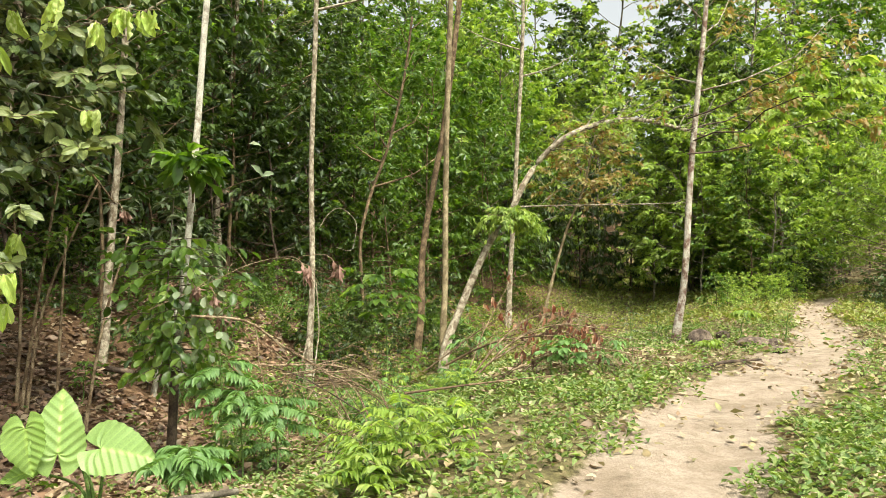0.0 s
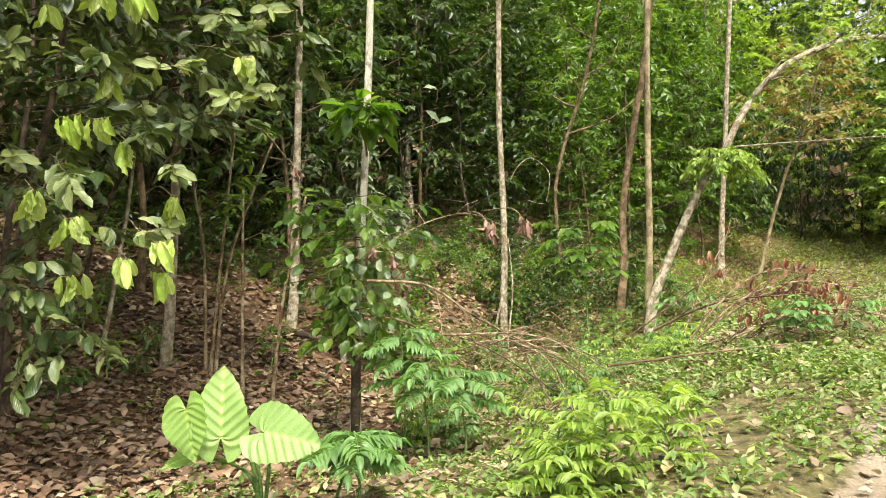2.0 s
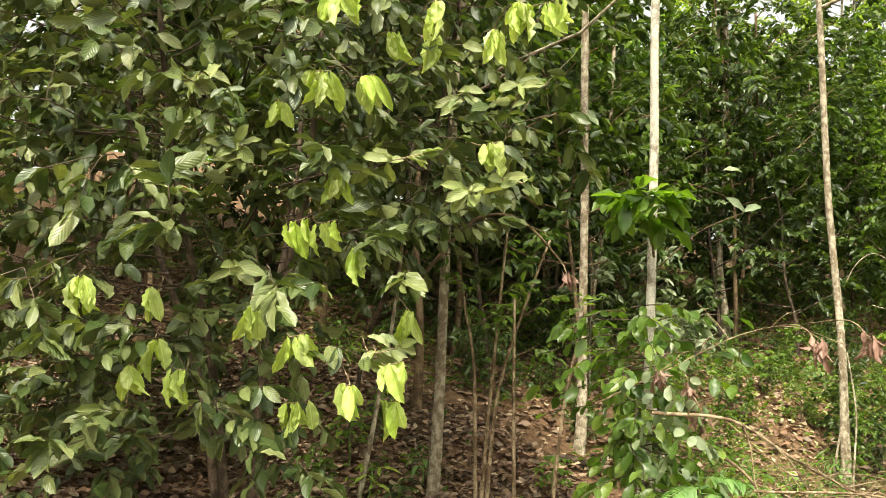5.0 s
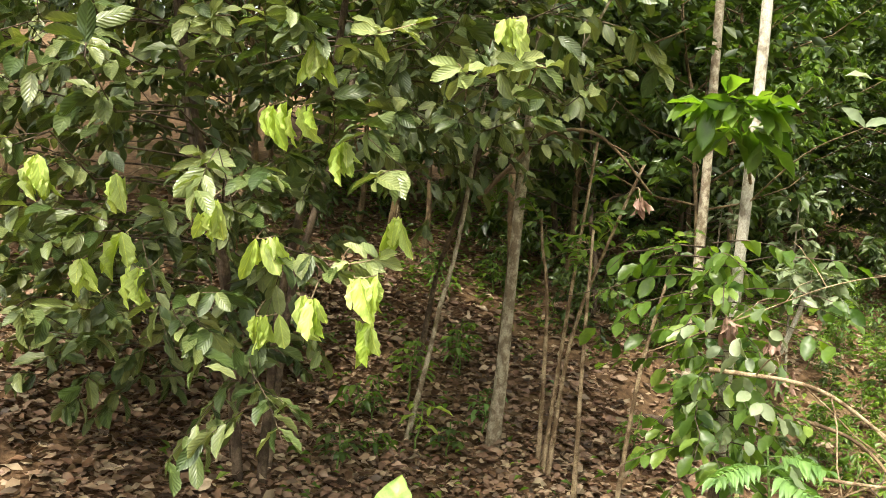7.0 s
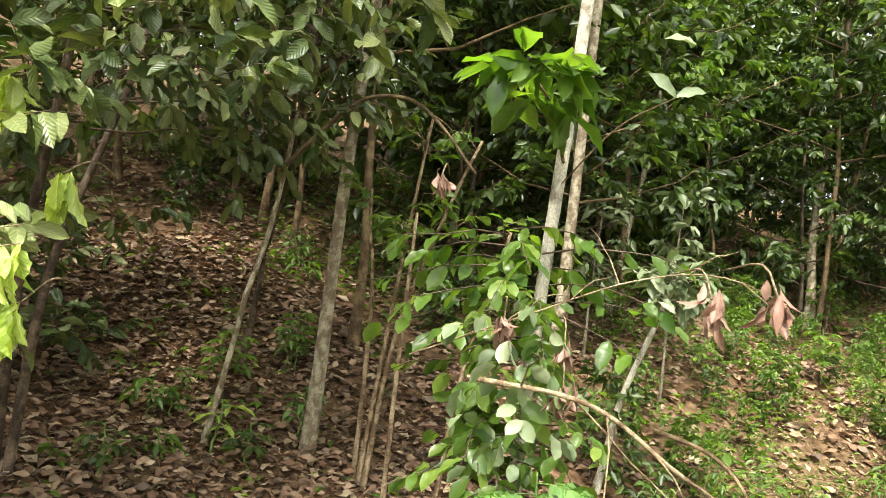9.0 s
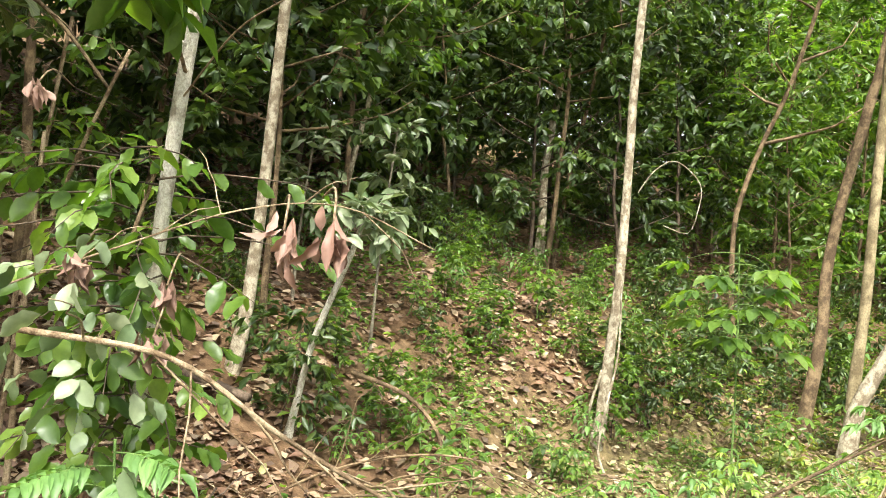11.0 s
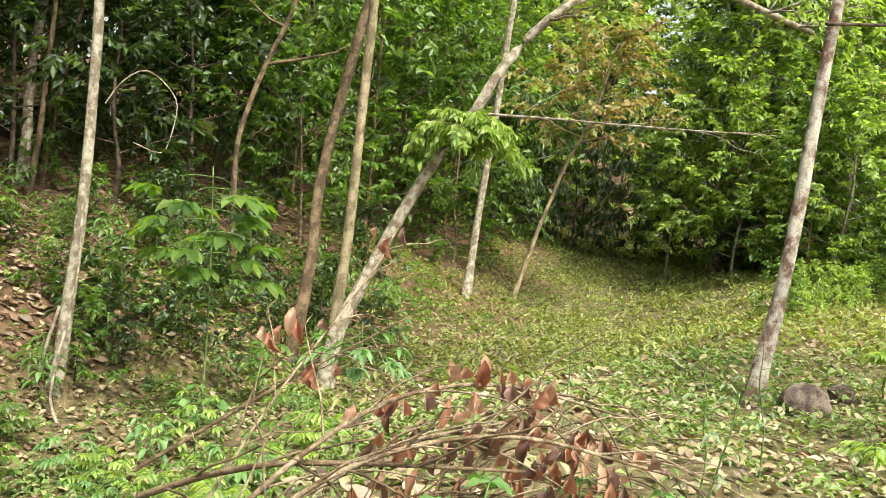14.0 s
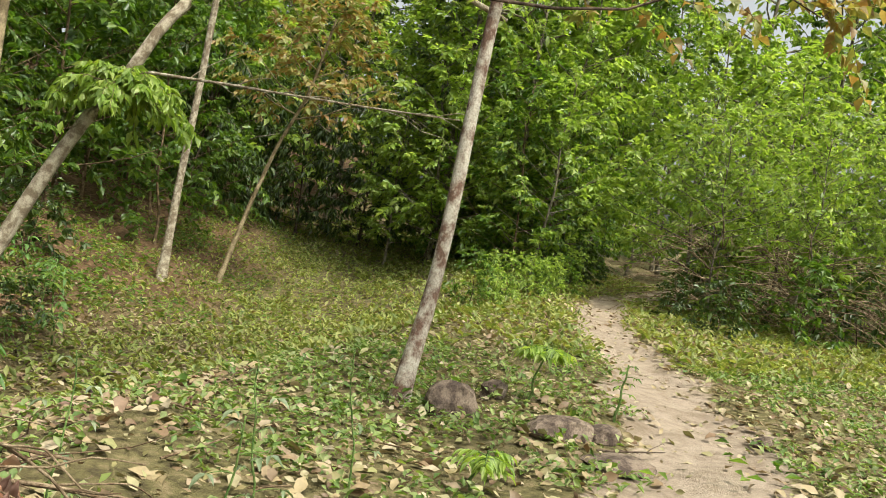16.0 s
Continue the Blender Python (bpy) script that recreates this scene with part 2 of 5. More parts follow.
def curve_points(points, step):
    """A smooth line through the points."""
    p = np.asarray(points, float)
    q = np.vstack([2 * p[0] - p[1], p, 2 * p[-1] - p[-2]])
    out = []
    for i in range(1, len(q) - 2):
        n = max(2, int(np.linalg.norm(q[i + 1] - q[i]) / step))
        t = np.linspace(0, 1, n, endpoint=False)[:, None]
        a, b, c, d = q[i - 1], q[i], q[i + 1], q[i + 2]
        out.append(0.5 * (2 * b + (c - a) * t + (2 * a - 5 * b + 4 * c - d) * t ** 2 + (3 * b - a - 3 * c + d) * t ** 3))
    return np.vstack(out + [p[-1:]])


def tube(points, r0, r1, sides=8, knobs=0.0, flare=0.0, rng=None):
    """A tapered stem along a line of points, with uneven girth and a flared foot."""
    p = np.asarray(points, float)
    n = len(p)
    tang = np.gradient(p, axis=0)
    tang /= np.linalg.norm(tang, axis=1)[:, None] + 1e-9
    ref = np.where(np.abs(tang[:, 2:3]) > 0.8, np.array([[1.0, 0, 0]]), np.array([[0, 0, 1.0]]))
    u = np.cross(tang, ref)
    u /= np.linalg.norm(u, axis=1)[:, None] + 1e-9
    v = np.cross(tang, u)
    s = np.linspace(0, 1, n)
    rad = (r0 + (r1 - r0) * s)[:, None] * np.ones((1, sides))
    a = np.linspace(0, 2 * np.pi, sides, endpoint=False)[None]
    if flare:
        rad *= 1 + flare * np.exp(-s[:, None] * 14) * (1 + 0.35 * np.sin(a * 3 + 1))
    if knobs:
        rng = rng or random
        ph = [rng.uniform(0, 6.3) for _ in range(4)]
        rad *= 1 + knobs * (np.sin(s[:, None] * n * 0.55 + ph[0]) * np.sin(a + ph[1]) + 0.6 * np.sin(s[:, None] * n * 1.3 + ph[2] + 2 * a) * np.sin(s[:, None] * 9 + ph[3]))
    ring = p[:, None] + rad[..., None] * (np.cos(a)[..., None] * u[:, None] + np.sin(a)[..., None] * v[:, None])
    i, j = np.meshgrid(np.arange(n - 1), np.arange(sides), indexing="ij")
    k = (j + 1) % sides
    q0, q1, q2, q3 = i * sides + j, i * sides + k, (i + 1) * sides + k, (i + 1) * sides + j
    tris = np.concatenate([np.stack([q0, q1, q2], -1).reshape(-1, 3), np.stack([q0, q2, q3], -1).reshape(-1, 3)])
    cap = np.array([[(n - 1) * sides, (n - 1) * sides + c, (n - 1) * sides + c + 1] for c in range(1, sides - 1)])
    return ring.reshape(-1, 3), np.concatenate([tris, cap])


def blade(rows, widest=0.5, blunt=0.8, fold=0.25, droop=0.25, wavy=0.0):
    """One leaf along +y, one long and one wide, folded on its midrib: places, triangles, uvs."""
    y = np.linspace(0, 1, rows + 1)
    e = math.log(0.5) / math.log(widest)
    w = 0.5 * np.sin(np.pi * np.clip(y, 0, 1) ** e) ** blunt
    z = -droop * y ** 2
    vs, us = [], []
    for i in range(rows + 1):
        edge = wavy * math.sin(i * 2.4)
        for sgn in (-1, 0, 1):
            vs.append((sgn * w[i], y[i], z[i] + abs(sgn) * w[i] * fold + sgn * edge * w[i]))
            us.append((sgn * w[i], y[i]))
    tris = []
    for i in range(rows):
        a = 3 * i
        for c in (0, 1):
            if i > 0:
                tris.append((a + c, a + c + 1, a + c + 4))
            if i < rows - 1:
                tris.append((a + c, a + c + 4, a + c + 3))
    return np.array(vs), np.array(tris), np.array(us)


def diamond(widest=0.5, fold=0.2, droop=0.2):
    """The plainest folded leaf, of four triangles."""
    vs = np.array([(0, 0, 0), (-0.5, widest, fold * 0.5), (0, widest, 0), (0.5, widest, fold * 0.5), (0, 1, -droop)])
    return vs, np.array([(0, 2, 1), (0, 3, 2), (1, 2, 4), (2, 3, 4)]), vs[:, :2].copy()


SPRAY = (np.array([(0, 0, 0), (-0.5, 0.5, 0.12), (0.5, 0.56, 0.12), (0, 1, -0.18)]), np.array([(0, 3, 1), (0, 2, 3)]), np.array([(0, 0), (-0.5, 0.5), (0.5, 0.5), (0, 1.0)]))
SMALL = diamond()
CURLED = blade(3, 0.5, 0.62, 0.1, 0.12, 0.16)
SMALL_FAT = diamond(0.55, 0.25, 0.3)
FINE = blade(5, 0.55, 0.75, 0.25, 0.25, 0.12)
OBOVATE = blade(5, 0.6, 0.7, 0.22, 0.22, 0.1)
ROUND = blade(6, 0.56, 0.5, 0.2, 0.2, 0.1)
LANCE = blade(5, 0.42, 1.0, 0.3, 0.4, 0.05)


def unit(a):
    return a / (np.linalg.norm(a, axis=-1, keepdims=True) + 1e-9)


def blades(template, origin, way, normal, length, width):
    """Many leaves of one template: at origin, pointing along way, facing normal."""
    tv, tf, tu = template
    origin, way = np.asarray(origin, float), unit(np.asarray(way, float))
    normal = np.asarray(normal, float)
    side = unit(np.cross(way, normal))
    up = np.cross(side, way)
    length, width = np.broadcast_to(np.asarray(length, float), len(origin)), np.broadcast_to(np.asarray(width, float), len(origin))
    v = origin[:, None] + side[:, None] * (tv[None, :, :1] * width[:, None, None]) + way[:, None] * (tv[None, :, 1:2] * length[:, None, None]) + up[:, None] * (tv[None, :, 2:] * length[:, None, None])
    f = tf[None] + (np.arange(len(origin)) * len(tv))[:, None, None]
    return v.reshape(-1, 3), f.reshape(-1, 3), np.tile(tu, (len(origin), 1))


class Growth:
    """Collects wood and leaves while a plant grows."""

    def __init__(self, seed, coarse=False):
        self.points, self.sides = (2, 3) if coarse else (5, 4)
        self.rng = np.random.default_rng(seed)
        self.boughs, self.wood, self.org, self.way, self.nor, self.len = [], [], [], [], [], []

    def twig(self, start, way, length, r, leaves, size, droop=0.25, sag=0.3, bare=0.15, flat=0.7):
        """A bending twig with leaves on alternate sides."""
        g, n = self.rng, self.points
        way = unit(np.asarray(way, float))
        t = np.linspace(0, 1, n)[:, None]
        p = np.asarray(start, float) + way * length * t + np.array([0, 0, -sag * length]) * t ** 2 + g.normal(0, 0.03 * length, (n, 3)) * t
        self.wood.append(tube(p, r, r * 0.35, self.sides))
        if leaves:
            s = np.sort(g.uniform(bare, 1, leaves))
            at = np.stack([np.interp(s, t[:, 0], p[:, k]) for k in range(3)], 1)
            along = unit(p[-1] - p[0])
            lat = unit(np.cross(along, (0, 0, 1)) + 1e-6)
            sgn = np.where(np.arange(leaves) % 2 == 0, 1, -1)[:, None]
            d = along * 0.55 + lat * sgn * g.uniform(0.4, 1, (leaves, 1)) + g.normal(0, 0.28, (leaves, 3)) + np.array([0, 0, -droop])
            self.org.append(at)
            self.way.append(d)
            self.nor.append(np.array([0, 0, flat]) + g.normal(0, 0.38, (leaves, 3)))
            self.len.append(size * g.uniform(0.65, 1.2, leaves))
        return p

    def limb(self, start, way, length, r, twigs, twig_len, leaves, size, rise=0.15, droop=0.25, sag=0.3, first=0.3, spread=1.0):
        g, n = self.rng, self.points + 2
        way = unit(np.asarray(way, float))
        t = np.linspace(0, 1, n)[:, None]
        p = np.asarray(start, float) + way * length * t + np.array([0, 0, rise * length]) * t ** 2 + g.normal(0, 0.045 * length, (n, 3)) * t
        self.boughs.append(tube(p, r, r * 0.3, self.sides + 1))
        for s in np.linspace(first, 1, twigs):
            at = np.array([np.interp(s, t[:, 0], p[:, k]) for k in range(3)])
            d = way + g.normal(0, 0.75 * spread, 3) + np.array([0, 0, 0.1])
            self.twig(at, d, twig_len * g.uniform(0.6, 1.25), max(0.004, r * 0.22), leaves, size, droop, sag)
        return p

    def leaves(self, template, ratio):
        o, w, n, l = (np.concatenate(a) for a in (self.org, self.way, self.nor, self.len))
        return blades(template, o, w, n, l, l * ratio)


def crown_on(g, line, low, limbs, reach, twigs, twig_len, leaves, size, r, rise=0.2, droop=0.25, taper=0.6, sag=0.3):
    """Limbs all round a stem line from the share low of its length up."""
    for i in range(limbs):
        s = low + (1 - low) * (i + g.rng.uniform(0.1, 0.9)) / limbs
        k = s * (len(line) - 1)
        at = line[int(k)] + (line[min(int(k) + 1, len(line) - 1)] - line[int(k)]) * (k % 1)
        a = i * 2.4 + g.rng.uniform(-0.5, 0.5)
        rel = (s - low) / (1 - low)
        length = reach * (1 - taper * rel) * g.rng.uniform(0.65, 1.2)
        g.limb(at, (math.cos(a), math.sin(a), 0.15 + 0.7 * rel), length, r * (1.1 - 0.6 * rel), twigs, twig_len, leaves, size, rise, droop, sag)


def stem_line(seed, height, lean=(0, 0), wobble=0.06, n=9):
    g = np.random.default_rng(seed)
    t = np.linspace(0, 1, n)[:, None]
    off = np.cumsum(g.normal(0, wobble, (n, 2)), axis=0) * (t > 0)
    return curve_points(np.hstack([off + np.array([lean]) * t, t * height]), height / 26)


def make_tree(name, x, y, label, seed, height, trunk_r, low, limbs, reach, twigs, twig_len, leaves, size, leaf_mat, bark, ratio=0.42, template=SMALL, droop=0.25, lean=(0, 0), rise=0.2, wobble=0.06, sag=0.3, category="tree", group="", taper=0.6):
    root = thing(name, x, y, float(ground_z(x, y)) - 0.05, label, category, group)
    line = stem_line(seed, height, lean, wobble)
    part("trunk", tube(line, trunk_r, trunk_r * 0.3, 7, 0.07, 0.6), bark, root)
    g = Growth(seed, True)
    crown_on(g, line, low, limbs, reach, twigs, twig_len, leaves, size, trunk_r * 0.42, rise, droop, taper, sag)
    tagged(part("branchwork", merge(g.boughs + g.wood), bark, root), kind="stuff")
    part("crown", g.leaves(template, ratio), leaf_mat, root)
    return root


# ---- ground ----
AXIS = [(-7.0, -4, 0.3), (-5.0, 3.5, 0.4), (-3.9, 6.5, 0.62), (-3.0, 9.5, 0.98), (-2.7, 12.2, 1.15), (-2.1, 14.6, 1.25), (-1.2, 16.6, 1.28), (1.2, 19.5, 1.2), (3.6, 24, 1.35), (4.5, 28, 1.3), (5.8, 34, 0.5), (8.0, 43, -0.2)]


def smooth(a, b, v):
    s = np.clip((v - a) / (b - a), 0, 1)
    return s * s * (3 - 2 * s)


def wave(x, y, k, seed):
    """Soft irregular swell between about -1 and 1, from turned sines."""
    a = np.sin(k * (0.82 * x + 0.57 * y) + 1.7 * seed) + np.sin(k * 1.63 * (-0.45 * x + 0.89 * y) + 2.3 * seed + np.sin(k * 0.71 * x))
    return (a + 0.7 * np.sin(k * 2.47 * (0.97 * x - 0.24 * y) + seed)) / 2.7


def ground_z(x, y):
    """The ground: a level strip with the path, a gully left of it, and a wooded bank rising beyond the gully."""
    x, y = np.asarray(x, float), np.asarray(y, float)
    best, side, depth = np.full(x.shape, 1e9), np.zeros(x.shape), np.zeros(x.shape)
    for (ax, ay, ad), (bx, by, bd) in zip(AXIS, AXIS[1:]):
        dx, dy = bx - ax, by - ay
        f = np.clip(((x - ax) * dx + (y - ay) * dy) / (dx * dx + dy * dy), 0, 1)
        px, py = x - ax - f * dx, y - ay - f * dy
        d = np.hypot(px, py)
        near = d < best
        best = np.where(near, d, best)
        side = np.where(near, np.sign(dx * py - dy * px), side)
        depth = np.where(near, ad + f * (bd - ad), depth)
    right = -depth * (1 - smooth(0.9, 4.6, best))
    steep = np.clip(best - 0.7, 0, 2.2) * (0.3 + 0.36 * smooth(8, 14, y) * (1 - smooth(17, 21, y))) + np.clip(best - 2.9, 0, 26) * 0.36 * (1 - 0.45 * smooth(24, 40, y))
    left = -depth + steep
    z = np.where(side > 0, left, right)
    far = smooth(60, 120, np.hypot(x, y - 8))
    z = z * (1 - far) + 9 * smooth(60, 400, np.hypot(x, y))
    z -= 0.13 * np.exp(-((x - 3.9) ** 2 + (y - 14.4) ** 2) / 2.5)
    z += 0.045 * wave(x, y, 2.1, 1) + 0.018 * wave(x, y, 6.5, 2)
    return z

PATH_LINE = [(-3, -30, 0.7), (-0.8, -6, 0.7), (0.1, 0, 0.65), (0.9, 3.2, 0.65), (1.5, 5.6, 0.66), (2.1, 7, 0.6), (3.05, 8.8, 0.56), (5.1, 12, 0.64), (6.15, 13.8, 0.6), (7.4, 17, 0.44), (8.45, 20.1, 0.46), (10.9, 24.8, 0.42), (12.9, 27, 0.36), (16, 30.5, 0.4), (24, 40, 0.5)]


def path_gap(x, y):
    """Distance outside the path's edge; negative on the path."""
    best = np.full(np.shape(x), 1e9)
    for (ax, ay, aw), (bx, by, bw) in zip(PATH_LINE, PATH_LINE[1:]):
        dx, dy = bx - ax, by - ay
        f = np.clip(((x - ax) * dx + (y - ay) * dy) / (dx * dx + dy * dy), 0, 1)
        best = np.minimum(best, np.hypot(x - ax - f * dx, y - ay - f * dy) - (aw + f * (bw - aw)))
    return best


def axis_gap(x, y):
    """Signed distance from the gully's line, positive on the wooded side."""
    best, side = np.full(np.shape(x), 1e9), np.zeros(np.shape(x))
    for (ax, ay, ad), (bx, by, bd) in zip(AXIS, AXIS[1:]):
        dx, dy = bx - ax, by - ay
        f = np.clip(((x - ax) * dx + (y - ay) * dy) / (dx * dx + dy * dy), 0, 1)
        px, py = x - ax - f * dx, y - ay - f * dy
        d = np.hypot(px, py)
        side = np.where(d < best, np.sign(dx * py - dy * px), side)
        best = np.minimum(best, d)
    return best * side


N = 230
u = np.linspace(-1, 1, N)
gx, gy = np.meshgrid(1 + 15 * u + 500 * u ** 9, 14 + 18 * u + 500 * u ** 9)
gx, gy = gx.ravel(), gy.ravel()
gap = path_gap(gx, gy)
gz = ground_z(gx, gy) - 0.045 * (1 - smooth(-0.3, 0.15, gap)) + 0.012 * wave(gx, gy, 11, 5) * (gap < 0)
ii, jj = np.meshgrid(np.arange(N - 1), np.arange(N - 1), indexing="ij")
q = (ii * N + jj).ravel()
ground = new("ground", raw_mesh("ground", np.stack([gx, gy, gz], 1), np.concatenate([np.stack([q, q + 1, q + N + 1], 1), np.stack([q, q + N + 1, q + N], 1)]), GROUND))
tagged(ground, "forest floor of soil, leaf litter and a worn dirt path", "ground", kind="structure")
bare = ground.data.attributes.new("bare", "FLOAT", "POINT")
bare.data.foreach_set("value", (1 - smooth(-0.22, 0.28, gap + 0.16 * wave(gx, gy, 2.3, 3) + 0.1 * wave(gx, gy, 7, 4))).astype(np.float32))
wood = ground.data.attributes.new("woodland", "FLOAT", "POINT")
wood.data.foreach_set("value", np.clip(smooth(-1.1, 1.7, axis_gap(gx, gy) + 1.4 - 2.2 * smooth(11, 16, gy)) + 0.25 * wave(gx, gy, 1.4, 6), 0, 1).astype(np.float32))


def scatter(seed, count, x0, x1, y0, y1, keep):
    """Random places on the ground, each kept with the chance keep(x, y)."""
    g = np.random.default_rng(seed)
    x, y = g.uniform(x0, x1, count), g.uniform(y0, y1, count)
    ok = g.uniform(0, 1, count) < keep(x, y)
    x, y = x[ok], y[ok]
    return np.stack([x, y, ground_z(x, y) - 0.045 * (1 - smooth(-0.3, 0.15, path_gap(x, y)))], 1), g


def strew(name, label, category, places, g, mat, size, ratio, per=1, lift=(0.0, 0.03), steep=0.25, spread=0.0, template=SMALL):
    """Loose or rooted small leaves spread over the ground as one mass."""
    o = np.repeat(places, per, axis=0)
    n = len(o)
    o = o + g.normal(0, 1, (n, 3)) * np.array([spread, spread, 0]) + np.stack([np.zeros(n), np.zeros(n), g.uniform(*lift, n)], 1)
    a = g.uniform(0, 2 * np.pi, n)
    w = np.stack([np.cos(a), np.sin(a), g.normal(0, steep, n) + (steep * 0.8 if per > 1 else 0)], 1)
    nor = np.array([0, 0, 1.0]) + g.normal(0, 0.35, (n, 3))
    length = g.uniform(*size, n)
    v, f, t = blades(template, o, w, nor, length, length * ratio)
    ob = new(name, raw_mesh(name, v, f, mat, t))
    return tagged(ob, label, category, kind="stuff")


def woods(x, y):
    return np.clip(smooth(-1.1, 1.7, axis_gap(x, y) + 1.4 - 2.2 * smooth(11, 16, y)) + 0.2 * wave(x, y, 1.4, 6), 0, 1)


def grassy(x, y):
    return (1 - 0.9 * woods(x, y)) * smooth(-0.2, 0.3, path_gap(x, y) + 0.2 * wave(x, y, 3, 3)) * np.clip(0.5 + 0.7 * wave(x, y, 1.1, 8) + 0.5 * wave(x, y, 3.7, 9), 0.05, 1)


places, g = scatter(11, 56000, -13, 3, 5, 27, lambda x, y: np.maximum(woods(x, y), 0.25) * (0.35 + 0.65 * (y < 19)) * (x < 3.2 - 0.4 * np.abs(y - 16)) + 0 * x)
strew("leaf_litter", "brown dry fallen leaves covering the wooded bank", "leaf litter", places, g, LITTER, (0.07, 0.2), 0.46, steep=0.2, template=CURLED)
places, g = scatter(16, 15000, -9.5, -3.2, 6.2, 12.0, lambda x, y: (0.2 + 0.8 * woods(x, y)) * smooth(-3.2, -4.2, x))
strew("leaf_litter", "curled reddish brown fallen leaves lying thick under the bush", "leaf litter", places, g, LITTER, (0.06, 0.15), 0.5, lift=(0.01, 0.06), steep=0.3, template=CURLED)
places, g = scatter(12, 46000, -4, 11, 3.5, 24, lambda x, y: (1 - 0.6 * woods(x, y)) * np.clip(0.55 + 0.5 * wave(x, y, 1.7, 2) + 0.3 * smooth(8, 12, y), 0.2, 1) * (0.17 + 0.83 * smooth(-0.45, 0.25, path_gap(x, y))))
strew("fallen_leaves", "pale dry fallen leaves strewn over grass and path", "leaf litter", places, g, LITTER_PALE, (0.03, 0.14), 0.5, lift=(0.0, 0.05), steep=0.4, template=CURLED)
places, g = scatter(13, 56000, -4, 11, 3, 17.5, lambda x, y: grassy(x, y) * (1 - 0.5 * smooth(8, 11.5, y)))
strew("low_weeds", "low yellow-green weeds and herbs covering the ground", "weeds", places, g, LEAF_WEED, (0.024, 0.085), 0.52, per=5, lift=(0.005, 0.085), steep=0.5, spread=0.045, template=SPRAY)
places, g = scatter(14, 40000, -4, 16, 17, 42, lambda x, y: np.maximum(grassy(x, y), 0.35) * smooth(-7, 0.5, -axis_gap(x, y)) * (path_gap(x, y) > 0))
strew("clearing_grass", "short green grass and herbs of the clearing", "grass", places, g, LEAF_GRASS, (0.06, 0.16), 0.4, per=4, lift=(0.0, 0.12), steep=0.6, spread=0.08, template=SPRAY)
places, g = scatter(15, 46000, -13, 6, 7, 38, lambda x, y: woods(x, y) * np.clip(0.3 + 0.8 * wave(x, y, 1.3, 12) + 0.5 * wave(x, y, 4, 13), 0.02, 1) * (0.12 + 0.5 * smooth(10.5, 13.5, y)))
strew("woodland_herbs", "small green seedlings and herbs among the litter", "weeds", places, g, LEAF_MID, (0.05, 0.14), 0.45, per=4, lift=(0.03, 0.26), steep=0.3, spread=0.07, template=SPRAY)


# ---- trees that stand along the walk ----
def line_tree(pts, r0, r1, bark, label, seed, crown=None, leaf_mat=LEAF_MID, template=SMALL, ratio=0.42, name="tree", category="tree", top=9.0, group=""):
    """A tree whose trunk follows given points from its foot; it is carried on upward to the height top."""
    p = np.array(pts, float)
    p[0, 2] = float(ground_z(p[0, 0], p[0, 1])) - 0.08
    if top and p[-1, 2] < top:
        d = unit(p[-1] - p[-2]) * np.array([0.5, 0.5, 1])
        k = (top - p[-1, 2]) / max(d[2], 0.3)
        p = np.vstack([p, p[-1] + d * k * 0.5 + np.array([0.08, 0.05, 0]), p[-1] + d * k])
    root = thing(name, *p[0], label, category, group)
    line = curve_points(p - p[0], 0.22)
    rng = random.Random(seed)
    trunk = part("trunk", tube(line, r0, r1, 12, 0.06, 0.55, rng), bark, root)
    if crown:
        g = Growth(seed, True)
        crown_on(g, line, **crown)
        for bough in g.boughs:
            part("limb", bough, bark, root)
        tagged(part("twiggery", merge(g.wood), bark, root), kind="stuff")
        part("crown", g.leaves(template, ratio), leaf_mat, root)
    return root, line


# assumed crowns, mostly above the view, added for the shade they cast
HIGH = dict(low=0.62, limbs=9, reach=2.2, twigs=6, twig_len=0.7, leaves=9, size=0.15, r=0.03)

tree_j, line_j = line_tree([(3.93, 14.64, 0), (3.99, 14.68, 0.2), (4.08, 14.76, 0.6), (4.14, 14.81, 1.0), (4.19, 14.85, 1.6), (4.22, 14.88, 2.2), (4.28, 14.94, 3.0), (4.4, 15.0, 4.2)], 0.062, 0.036, BARK_BLOTCH, "slender leaning tree with pale blotched bark beside the path", 21, dict(low=0.5, limbs=12, reach=2.6, twigs=7, twig_len=0.8, leaves=12, size=0.14, r=0.016, rise=0.25), LEAF_RUSSET, top=8.0)
# a long low limb with dark twigs toward the path
g = Growth(22)
for way, length, at in (((0.9, -0.1, 0.12), 3.4, 3.3), ((0.75, 0.5, 0.2), 3.0, 3.7), ((0.8, -0.6, 0.25), 2.6, 3.9)):
    g.limb((0.25, 0.2, at), way, length, 0.016, 15, 0.7, 15, 0.14, rise=0.1)
for bough in g.boughs:
    part("limb", bough, BARK_DARK, tree_j, "dark low limb")
tagged(part("low_twiggery", merge(g.wood), BARK_DARK, tree_j), kind="stuff")
part("low_foliage", g.leaves(SMALL_FAT, 0.55), LEAF_RUSSET, tree_j, "brownish green leaves")

